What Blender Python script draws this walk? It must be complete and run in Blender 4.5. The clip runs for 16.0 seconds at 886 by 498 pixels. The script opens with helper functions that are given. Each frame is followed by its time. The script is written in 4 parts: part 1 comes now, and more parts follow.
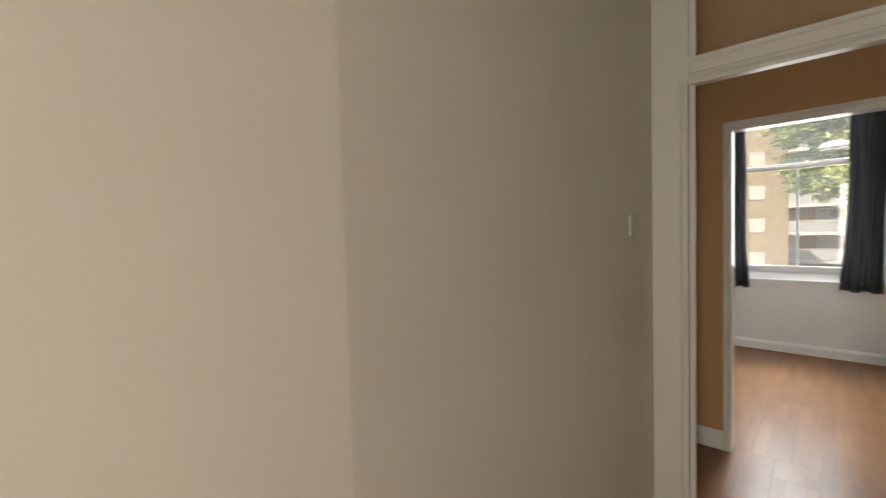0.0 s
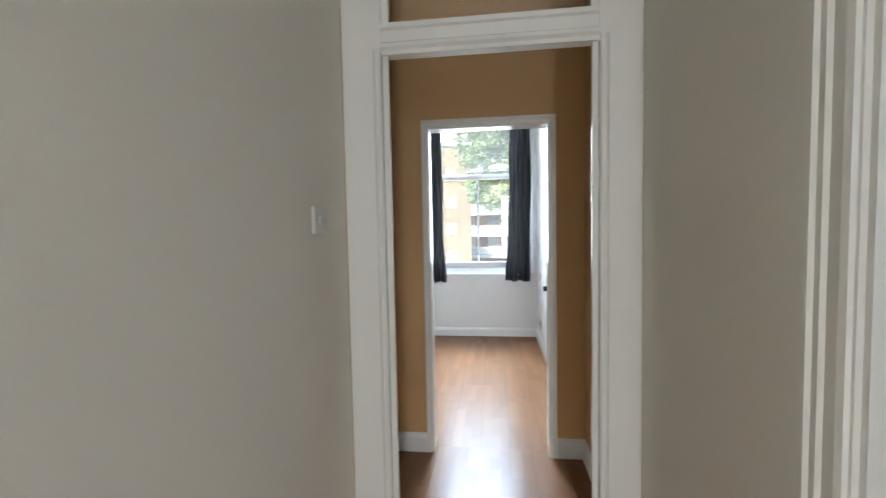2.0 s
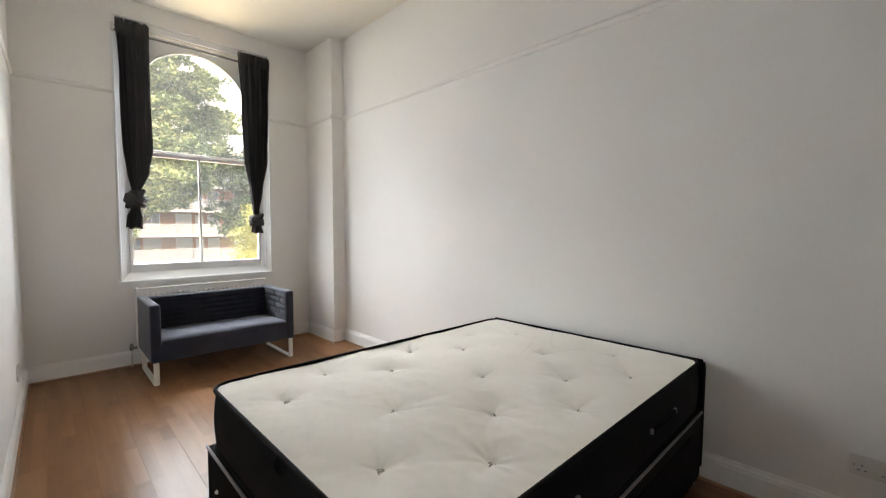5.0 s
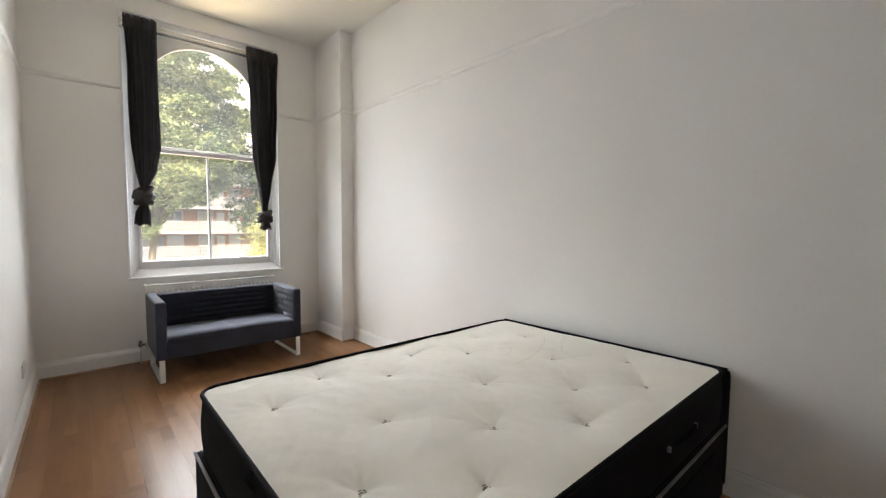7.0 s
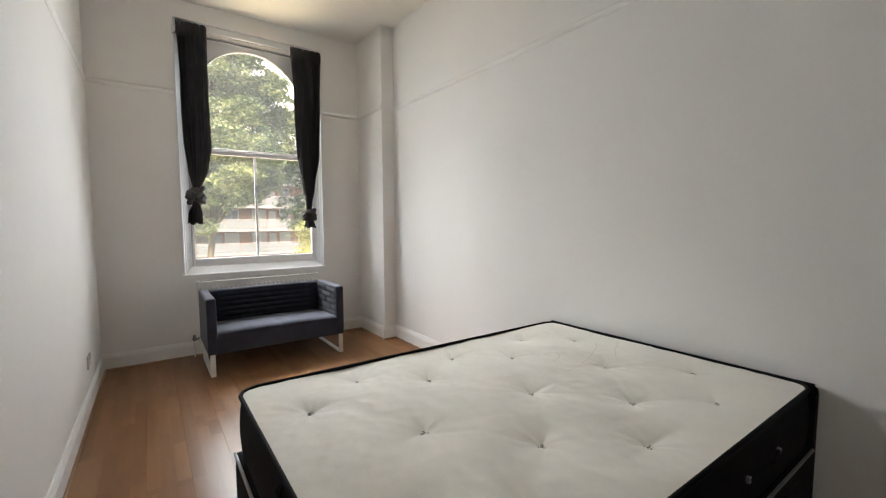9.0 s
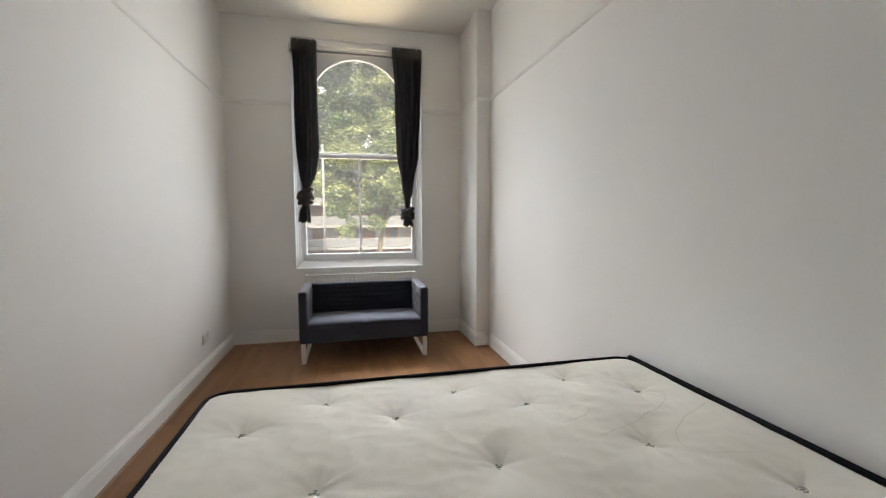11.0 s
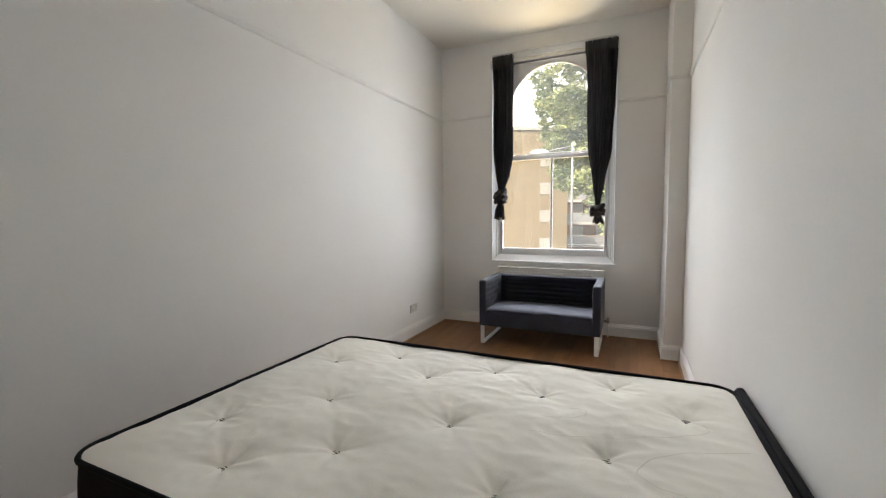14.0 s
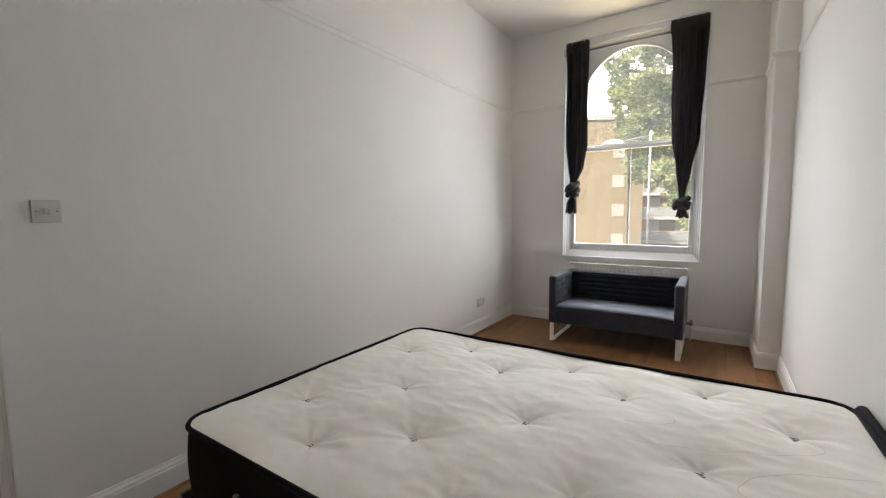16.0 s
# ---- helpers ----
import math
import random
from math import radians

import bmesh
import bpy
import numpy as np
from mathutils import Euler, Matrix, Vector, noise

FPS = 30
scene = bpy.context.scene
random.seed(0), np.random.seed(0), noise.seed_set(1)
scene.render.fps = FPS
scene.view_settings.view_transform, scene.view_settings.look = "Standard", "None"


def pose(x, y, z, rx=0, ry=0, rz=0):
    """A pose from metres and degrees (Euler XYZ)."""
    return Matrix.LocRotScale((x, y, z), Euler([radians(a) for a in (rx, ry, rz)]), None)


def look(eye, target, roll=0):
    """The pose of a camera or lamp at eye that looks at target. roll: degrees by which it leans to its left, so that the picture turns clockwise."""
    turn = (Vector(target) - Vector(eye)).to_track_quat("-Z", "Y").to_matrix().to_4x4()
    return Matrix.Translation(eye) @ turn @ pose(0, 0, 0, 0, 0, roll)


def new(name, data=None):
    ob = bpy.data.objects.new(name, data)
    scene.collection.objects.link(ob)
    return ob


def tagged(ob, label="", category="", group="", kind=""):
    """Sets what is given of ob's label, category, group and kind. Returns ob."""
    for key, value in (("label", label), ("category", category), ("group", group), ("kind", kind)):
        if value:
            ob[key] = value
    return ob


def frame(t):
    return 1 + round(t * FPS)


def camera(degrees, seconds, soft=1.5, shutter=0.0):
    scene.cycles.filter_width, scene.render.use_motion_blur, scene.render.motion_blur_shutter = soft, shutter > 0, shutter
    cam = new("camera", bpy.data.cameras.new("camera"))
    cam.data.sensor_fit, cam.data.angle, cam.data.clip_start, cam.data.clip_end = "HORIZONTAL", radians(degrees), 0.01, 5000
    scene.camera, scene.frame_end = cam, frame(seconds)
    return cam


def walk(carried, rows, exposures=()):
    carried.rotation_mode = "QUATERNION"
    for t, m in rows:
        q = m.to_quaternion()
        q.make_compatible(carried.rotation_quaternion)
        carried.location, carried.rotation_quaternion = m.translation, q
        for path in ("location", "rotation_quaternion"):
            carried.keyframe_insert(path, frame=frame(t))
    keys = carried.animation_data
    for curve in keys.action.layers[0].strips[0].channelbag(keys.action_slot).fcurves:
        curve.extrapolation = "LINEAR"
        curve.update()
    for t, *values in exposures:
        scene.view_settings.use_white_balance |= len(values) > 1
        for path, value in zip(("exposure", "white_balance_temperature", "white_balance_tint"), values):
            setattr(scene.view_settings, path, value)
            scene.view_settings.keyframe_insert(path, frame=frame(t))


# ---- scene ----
import itertools

cam = camera(94.1, 16.0, soft=1.2, shutter=0.35)
PATH = [
    (0, (0.178, 0.163, 1.408), (-1.188, 1.621, 1.326), -1.6),
    (0.5, (0.144, 0.221, 1.391), (-0.913, 1.916, 1.305), -1.4),
    (1, (0.126, 0.401, 1.396), (-0.638, 2.246, 1.296), -1.4),
    (1.5, (0.126, 0.552, 1.384), (-0.38, 2.484, 1.281), -1.3),
    (2, (0.13, 0.724, 1.383), (-0.117, 2.706, 1.279), -1.1),
    (2.3, (0.157, 0.787, 1.366), (0.139, 2.784, 1.271), -1.2),
    (2.5, (0.241, 0.804, 1.37), (0.355, 2.798, 1.258), -1.7),
    (2.6, (0.276, 0.823, 1.363), (0.486, 2.809, 1.264), -0.9),
    (3, (0.44, 0.842, 1.368), (0.979, 2.765, 1.257), -0.6),
    (3.3, (0.535, 0.841, 1.355), (1.317, 2.679, 1.254), -0.4),
    (3.5, (0.606, 0.873, 1.333), (1.558, 2.629, 1.237), -0.0),
    (3.7, (0.689, 0.933, 1.319), (1.788, 2.601, 1.227), 0.0),
    (4, (0.785, 0.978, 1.316), (2.055, 2.519, 1.217), 0.0),
    (4.2, (0.835, 1.031, 1.305), (2.199, 2.492, 1.21), 0.1),
    (6.5, (1.14, 1.161, 1.305), (2.528, 2.597, 1.19), 0.2),
    (7, (1.138, 1.163, 1.303), (2.458, 2.66, 1.182), 0.2),
    (7.5, (1.141, 1.171, 1.301), (2.403, 2.718, 1.176), 0.3),
    (8, (1.141, 1.179, 1.304), (2.357, 2.761, 1.17), 0.2),
    (8.2, (1.129, 1.186, 1.305), (2.339, 2.773, 1.172), 0.0),
    (10.5, (1.752, 1.347, 1.313), (2.49, 3.2, 1.156), -0.1),
    (11, (2.022, 1.271, 1.33), (2.467, 3.214, 1.178), -0.2),
    (11.5, (2.348, 1.236, 1.334), (2.463, 3.227, 1.181), -0.5),
    (12, (2.626, 1.163, 1.342), (2.44, 3.149, 1.192), -0.5),
    (12.5, (2.818, 1.138, 1.342), (2.393, 3.087, 1.193), -0.6),
    (13, (2.925, 1.11, 1.346), (2.328, 3.013, 1.195), -0.6),
    (13.5, (2.97, 1.102, 1.333), (2.245, 2.96, 1.179), -0.6),
    (14, (2.985, 1.102, 1.33), (2.161, 2.917, 1.171), -0.6),
    (14.5, (2.982, 1.102, 1.324), (2.082, 2.881, 1.16), -0.6),
    (15, (2.985, 1.097, 1.328), (2.022, 2.841, 1.155), -0.6),
    (15.5, (2.984, 1.099, 1.326), (1.965, 2.811, 1.146), -0.6),
    (16, (2.941, 1.091, 1.325), (1.847, 2.755, 1.142), -0.6),
]
walk(cam, [(t, look(eye, target, roll)) for t, eye, target, roll in PATH],
     [(0, 0.95, 7350, 14), (0.5, 1.25, 6350, 11), (1, 1.3, 6500, 11), (1.5, 1.6, 6200, 9), (2.5, 1.62, 5850, 8), (3.3, 1.1, 6800, 13), (4.2, 1.22, 7350, 15), (8.2, 1.1, 7450, 15), (10.5, 0.88, 7350, 15),
      (16, 1.0, 7350, 15)])

SKY, SUN = 0.15, 4.0
world = bpy.data.worlds.new("daylight")
scene.world = world
world.use_nodes = True
_w = world.node_tree
_sky = _w.nodes.new("ShaderNodeTexSky")
_sky.sky_type, _sky.sun_disc = "NISHITA", False
_sky.sun_elevation, _sky.sun_rotation = radians(42), radians(196)
_sky.air_density, _sky.dust_density = 1.0, 7.0
_w.links.new(_sky.outputs["Color"], _w.nodes["Background"].inputs["Color"])
_w.nodes["Background"].inputs["Strength"].default_value = SKY

sun = new("sun", bpy.data.lights.new("sun", "SUN"))
sun.data.energy, sun.data.angle, sun.data.color = SUN, radians(0.5), (1.0, 0.95, 0.86)
sun.matrix_basis = look((-3.2, -11.0, 10.3), (0, 0, 0))


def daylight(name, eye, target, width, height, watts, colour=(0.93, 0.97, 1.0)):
    """An added area lamp that stands in for daylight."""
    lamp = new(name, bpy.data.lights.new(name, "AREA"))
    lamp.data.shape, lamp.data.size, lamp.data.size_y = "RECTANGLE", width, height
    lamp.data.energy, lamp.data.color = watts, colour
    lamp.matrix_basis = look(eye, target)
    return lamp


# added lamp, high above the sight line, in place of skylight
daylight("sky_lamp_over_street", (0.7, 13.2, 8.2), (2.3, 5.9, 1.7), 7.0, 4.4, 1350, (0.74, 0.87, 1.0))
daylight("sky_in_bedroom_window", (2.153, 5.93, 1.98), (2.153, 4.0, 1.9), 1.16, 2.1, 10.5, (0.72, 0.85, 1.0)).data.spread = radians(100)
daylight("sky_in_lounge_window", (-0.07, 5.93, 1.98), (-0.07, 4.0, 1.9), 1.16, 2.1, 7, (0.82, 0.91, 1.0)).data.spread = radians(115)
# fill lamps added out of view to brighten side walls and ceiling
daylight("fill_west_of_window", (-3.9, 11.0, 2.2), (2.3, 5.6, 1.7), 3.4, 5.2, 200, (0.72, 0.85, 1.0))
daylight("fill_east_of_window", (5.9, 8.7, 1.9), (2.0, 5.6, 1.7), 3.4, 5.2, 270, (0.72, 0.85, 1.0))
daylight("street_bounce_lamp", (2.15, 9.6, -2.4), (2.15, 5.0, 2.6), 7.0, 3.0, 300, (1.0, 0.82, 0.47))
# another added lamp, out of view above the lounge window
daylight("sky_lamp_lounge", (-0.1, 10.2, 6.8), (-0.07, 5.9, 1.5), 4.0, 3.0, 360, (0.82, 0.91, 1.0))
# fill lamp added at the unseen end of the hall to brighten it
daylight("hall_fill_lamp", (0.49, -1.64, 1.35), (0.1, 0.6, 1.4), 0.28, 1.9, 10, (0.95, 0.97, 1.0))


# ---- materials ----
def material(name, colour, rough=0.5, metal=0.0, vary=0.06, scale=3.0, fine=60.0, bump=0.05, coat=0.0, sheen=0.0, spec=0.5, stretch=(1, 1, 1), random_tint=0.0, patchy=0.08):
    """A surface with a base colour that drifts at two scales, uneven gloss and fine relief."""
    m = bpy.data.materials.new(name)
    m.use_nodes = True
    t = m.node_tree
    n, l = t.nodes, t.links
    b = n["Principled BSDF"]
    b.inputs["Metallic"].default_value = metal
    b.inputs["Coat Weight"].default_value = coat
    b.inputs["Coat Roughness"].default_value = 0.15
    b.inputs["Sheen Weight"].default_value = sheen
    b.inputs["Specular IOR Level"].default_value = spec
    co = n.new("ShaderNodeTexCoord")
    mp = n.new("ShaderNodeMapping")
    mp.inputs["Scale"].default_value = stretch
    l.new(co.outputs["Object"], mp.inputs["Vector"])
    big, small = n.new("ShaderNodeTexNoise"), n.new("ShaderNodeTexNoise")
    big.inputs["Scale"].default_value, small.inputs["Scale"].default_value = scale, fine
    big.inputs["Detail"].default_value, small.inputs["Detail"].default_value = 4, 3
    l.new(mp.outputs["Vector"], big.inputs["Vector"])
    l.new(mp.outputs["Vector"], small.inputs["Vector"])
    add = n.new("ShaderNodeMath")
    add.operation = "MULTIPLY_ADD"
    add.inputs[1].default_value = 0.45
    l.new(small.outputs["Fac"], add.inputs[0])
    l.new(big.outputs["Fac"], add.inputs[2])
    ramp = n.new("ShaderNodeMapRange")
    ramp.inputs["From Min"].default_value, ramp.inputs["From Max"].default_value = 0.4, 1.05
    ramp.inputs["To Min"].default_value, ramp.inputs["To Max"].default_value = 1 - vary, 1 + vary
    l.new(add.outputs[0], ramp.inputs["Value"])
    value = ramp.outputs[0]
    if random_tint:
        info = n.new("ShaderNodeObjectInfo")
        r2 = n.new("ShaderNodeMapRange")
        r2.inputs["To Min"].default_value, r2.inputs["To Max"].default_value = 1 - random_tint, 1 + random_tint
        l.new(info.outputs["Random"], r2.inputs["Value"])
        mul = n.new("ShaderNodeMath")
        mul.operation = "MULTIPLY"
        l.new(value, mul.inputs[0])
        l.new(r2.outputs[0], mul.inputs[1])
        value = mul.outputs[0]
    mix = n.new("ShaderNodeVectorMath")
    mix.operation = "SCALE"
    mix.inputs[0].default_value = colour
    l.new(value, mix.inputs["Scale"])
    l.new(mix.outputs["Vector"], b.inputs["Base Color"])
    rr = n.new("ShaderNodeMapRange")
    rr.inputs["To Min"].default_value, rr.inputs["To Max"].default_value = max(0.02, rough - patchy), min(1, rough + patchy)
    l.new(big.outputs["Fac"], rr.inputs["Value"])
    l.new(rr.outputs[0], b.inputs["Roughness"])
    if bump:
        bp = n.new("ShaderNodeBump")
        bp.inputs["Strength"].default_value, bp.inputs["Distance"].default_value = bump, 0.004
        l.new(add.outputs[0], bp.inputs["Height"])
        l.new(bp.outputs["Normal"], b.inputs["Normal"])
    return m


WHITE_WALL = material("white_emulsion", (0.82, 0.815, 0.80), 0.75, vary=0.03, scale=1.2, fine=90, bump=0.12)
CREAM_WALL = material("magnolia_emulsion", (0.75, 0.715, 0.635), 0.7, vary=0.03, scale=1.2, fine=90, bump=0.12)
OCHRE_WALL = material("ochre_emulsion", (0.60, 0.37, 0.165), 0.7, vary=0.04, scale=1.5, fine=90, bump=0.12)
CEILING = material("ceiling_white", (0.80, 0.78, 0.73), 0.85, vary=0.03, scale=1.0, fine=70, bump=0.1)
GLOSS_WHITE = material("white_gloss_paint", (0.80, 0.785, 0.73), 0.2, vary=0.02, scale=9, fine=110, bump=0.035, patchy=0.05, stretch=(1, 1, 0.035))
GLOSS_GREY = material("cool_white_gloss_paint", (0.78, 0.79, 0.80), 0.3, vary=0.012, scale=1.5, fine=40, bump=0.008, patchy=0.02)
SATIN = material("skirting_paint", (0.85, 0.85, 0.84), 0.4, vary=0.03, scale=4, fine=40, bump=0.05)
BEAD = material("beech_bead", (0.27, 0.135, 0.06), 0.4, vary=0.15, scale=6, fine=60, bump=0.04, stretch=(1, 0.2, 1))
PLASTIC = material("white_plastic", (0.64, 0.63, 0.59), 0.35, vary=0.02, scale=10, fine=90, bump=0.02)
# near-black for pads that stand in for shade inside holes
DARK = material("hole_shade_black", (0.02, 0.02, 0.02), 0.6, vary=0.1, bump=0)
BRASS = material("worn_brass", (0.50, 0.42, 0.30), 0.35, 1.0, vary=0.2, scale=30, fine=120, bump=0.05)
STEEL = material("brushed_steel", (0.62, 0.62, 0.62), 0.3, 1.0, vary=0.1, scale=20, fine=200, bump=0.03)
TICKING = material("mattress_ticking", (0.83, 0.79, 0.715), 0.85, vary=0.05, scale=5, fine=220, bump=0.25, sheen=0.2)
BLACK_CLOTH = material("black_upholstery", (0.004, 0.004, 0.006), 0.85, vary=0.25, scale=14, fine=300, bump=0.2, spec=0.15)
CORD = material("grey_cord", (0.22, 0.21, 0.20), 0.6, vary=0.15, scale=30, fine=250, bump=0.2)
SOFA_CLOTH = material("charcoal_sofa_cloth", (0.036, 0.040, 0.060), 0.9, vary=0.3, scale=7, fine=260, bump=0.3, sheen=0.2, spec=0.2)
SOFA_LEG = material("white_powder_coat", (0.80, 0.78, 0.72), 0.3, vary=0.04, scale=20, fine=120, bump=0.03)
CURTAIN = material("charcoal_curtain", (0.062, 0.060, 0.061), 0.9, vary=0.2, scale=8, fine=280, bump=0.3, sheen=0.05, spec=0.2)
CURTAIN_SHEEN = material("dark_satin_curtain", (0.035, 0.038, 0.045), 0.5, vary=0.25, scale=10, fine=200, bump=0.2, sheen=0.3)
SHADE = material("frosted_shade", (0.62, 0.54, 0.44), 0.5, vary=0.05, scale=8, fine=100, bump=0.03)
RADIATOR = material("radiator_enamel", (0.78, 0.77, 0.74), 0.35, vary=0.03, scale=6, fine=60, bump=0.03)
PENCIL = material("faint_pen_line", (0.62, 0.57, 0.49), 0.9, vary=0.1, bump=0)


def glass(name, tint=(1, 1, 1), rough=0.0, veil_weight=0.0):
    m = bpy.data.materials.new(name)
    m.use_nodes = True
    b = m.node_tree.nodes["Principled BSDF"]
    b.inputs["Base Color"].default_value = (*tint, 1)
    b.inputs["Transmission Weight"].default_value = 1
    b.inputs["Roughness"].default_value = rough
    b.inputs["IOR"].default_value = 1.45
    if veil_weight:
        # a faint pale veil: some dust, and glare put into the glass
        n, l = m.node_tree.nodes, m.node_tree.links
        veil, mix = n.new("ShaderNodeBsdfTranslucent"), n.new("ShaderNodeMixShader")
        nz, mr = n.new("ShaderNodeTexNoise"), n.new("ShaderNodeMapRange")
        nz.inputs["Scale"].default_value, nz.inputs["Detail"].default_value = 3.0, 5
        mr.inputs["To Min"].default_value, mr.inputs["To Max"].default_value = veil_weight * 0.4, veil_weight * 1.6
        l.new(nz.outputs["Fac"], mr.inputs["Value"])
        l.new(mr.outputs[0], mix.inputs["Fac"])
        veil.inputs["Color"].default_value = (0.85, 0.88, 0.9, 1)
        l.new(b.outputs["BSDF"], mix.inputs[1])
        l.new(veil.outputs["BSDF"], mix.inputs[2])
        l.new(mix.outputs[0], n["Material Output"].inputs["Surface"])
    return m


GLASS = glass("window_glass", (0.97, 0.99, 0.98), veil_weight=0.018)
CLEAR = glass("top_light_glass", (0.97, 0.99, 0.98))


def wood_floor():
    """Beech laminate: strips with long grain, each board a little lighter or darker."""
    m = bpy.data.materials.new("beech_laminate")
    m.use_nodes = True
    t = m.node_tree
    n, l = t.nodes, t.links
    b = n["Principled BSDF"]
    b.inputs["Specular IOR Level"].default_value = 0.16
    co = n.new("ShaderNodeTexCoord")
    mp = n.new("ShaderNodeMapping")
    mp.inputs["Scale"].default_value = (1.0, 0.07, 1.0)
    info = n.new("ShaderNodeObjectInfo")
    off = n.new("ShaderNodeVectorMath")
    off.operation = "MULTIPLY_ADD"
    off.inputs[1].default_value = (17, 31, 5)
    l.new(info.outputs["Random"], off.inputs[0])
    l.new(co.outputs["Object"], off.inputs[2])
    l.new(off.outputs[0], mp.inputs["Vector"])
    g1, g2 = n.new("ShaderNodeTexNoise"), n.new("ShaderNodeTexNoise")
    g1.inputs["Scale"].default_value, g1.inputs["Detail"].default_value, g1.inputs["Distortion"].default_value = 14, 3, 0.0
    g2.inputs["Scale"].default_value, g2.inputs["Detail"].default_value = 140, 3
    l.new(mp.outputs[0], g1.inputs["Vector"])
    l.new(mp.outputs[0], g2.inputs["Vector"])
    s = n.new("ShaderNodeMath")
    s.operation = "MULTIPLY_ADD"
    s.inputs[1].default_value = 0.35
    l.new(g2.outputs["Fac"], s.inputs[0])
    l.new(g1.outputs["Fac"], s.inputs[2])
    s2 = n.new("ShaderNodeMath")
    s2.operation = "MULTIPLY_ADD"
    s2.inputs[1].default_value = 0.06
    l.new(info.outputs["Random"], s2.inputs[0])
    l.new(s.outputs[0], s2.inputs[2])
    cr = n.new("ShaderNodeValToRGB")
    e = cr.color_ramp.elements
    e[0].position, e[0].color = 0.25, (0.208, 0.104, 0.052, 1)
    e[1].position, e[1].color = 1.0, (0.278, 0.144, 0.072, 1)
    l.new(s2.outputs[0], cr.inputs["Fac"])
    sep, com = n.new("ShaderNodeSeparateXYZ"), n.new("ShaderNodeCombineXYZ")
    strips = n.new("ShaderNodeTexBrick")
    strips.offset, strips.offset_frequency = 0.37, 2
    strips.inputs["Scale"].default_value, strips.inputs["Mortar Size"].default_value = 1.0, 0.0
    strips.inputs["Brick Width"].default_value, strips.inputs["Row Height"].default_value = 0.43, 0.0643
    strips.inputs["Color1"].default_value, strips.inputs["Color2"].default_value = (0.91, 0.90, 0.89, 1), (1.09, 1.09, 1.09, 1)
    strips.inputs["Mortar"].default_value, strips.inputs["Mortar Smooth"].default_value = (1.0, 1.0, 1.0, 1), 0.0
    l.new(co.outputs["Object"], sep.inputs[0])
    along = n.new("ShaderNodeMath")
    along.operation = "MULTIPLY_ADD"
    along.inputs[1].default_value = 43.0
    l.new(info.outputs["Random"], along.inputs[0])
    l.new(sep.outputs["Y"], along.inputs[2])
    l.new(along.outputs[0], com.inputs["X"])
    l.new(sep.outputs["X"], com.inputs["Y"])
    l.new(com.outputs[0], strips.inputs["Vector"])
    tone = n.new("ShaderNodeVectorMath")
    tone.operation = "MULTIPLY"
    l.new(cr.outputs["Color"], tone.inputs[0])
    l.new(strips.outputs["Color"], tone.inputs[1])
    l.new(tone.outputs["Vector"], b.inputs["Base Color"])
    rr = n.new("ShaderNodeMapRange")
    rr.inputs["To Min"].default_value, rr.inputs["To Max"].default_value = 0.21, 0.28
    l.new(g1.outputs["Fac"], rr.inputs["Value"])
    l.new(rr.outputs[0], b.inputs["Roughness"])
    bp = n.new("ShaderNodeBump")
    bp.inputs["Strength"].default_value, bp.inputs["Distance"].default_value = 0.02, 0.001
    l.new(s.outputs[0], bp.inputs["Height"])
    l.new(bp.outputs["Normal"], b.inputs["Normal"])
    return m


LAMINATE = wood_floor()


def brickwork(name, c1, c2, mortar):
    m = bpy.data.materials.new(name)
    m.use_nodes = True
    t = m.node_tree
    n, l = t.nodes, t.links
    b = n["Principled BSDF"]
    b.inputs["Roughness"].default_value = 0.9
    co = n.new("ShaderNodeTexCoord")
    sep, com = n.new("ShaderNodeSeparateXYZ"), n.new("ShaderNodeCombineXYZ")
    l.new(co.outputs["Object"], sep.inputs[0])
    l.new(sep.outputs["X"], com.inputs["X"])
    l.new(sep.outputs["Z"], com.inputs["Y"])
    br = n.new("ShaderNodeTexBrick")
    br.inputs["Scale"].default_value = 1.0
    br.inputs["Brick Width"].default_value, br.inputs["Row Height"].default_value = 0.225, 0.075
    br.inputs["Mortar Size"].default_value = 0.008
    br.inputs["Color1"].default_value, br.inputs["Color2"].default_value, br.inputs["Mortar"].default_value = (*c1, 1), (*c2, 1), (*mortar, 1)
    l.new(com.outputs[0], br.inputs["Vector"])
    nz = n.new("ShaderNodeTexNoise")
    nz.inputs["Scale"].default_value, nz.inputs["Detail"].default_value = 5.0, 8
    l.new(com.outputs[0], nz.inputs["Vector"])
    rg = n.new("ShaderNodeMapRange")
    rg.inputs["To Min"].default_value, rg.inputs["To Max"].default_value = 0.45, 1.55
    l.new(nz.outputs["Fac"], rg.inputs["Value"])
    sc = n.new("ShaderNodeVectorMath")
    sc.operation = "SCALE"
    l.new(br.outputs["Color"], sc.inputs[0])
    l.new(rg.outputs[0], sc.inputs["Scale"])
    l.new(sc.outputs["Vector"], b.inputs["Base Color"])
    return m


YELLOW_BRICK = brickwork("yellow_stock_brick", (0.235, 0.185, 0.11), (0.135, 0.105, 0.06), (0.20, 0.18, 0.135))
RED_BRICK = brickwork("red_brown_brick", (0.26, 0.13, 0.08), (0.21, 0.10, 0.06), (0.30, 0.25, 0.20))
CONCRETE = material("pale_concrete", (0.32, 0.32, 0.315), 0.9, vary=0.12, scale=1.0, fine=20, bump=0.1)
PANEL = material("grey_balcony_panel", (0.19, 0.21, 0.225), 0.5, vary=0.1, scale=1.0, fine=10, bump=0.03)
ASPHALT = material("asphalt", (0.055, 0.055, 0.055), 0.9, vary=0.2, scale=1.0, fine=60, bump=0.2)
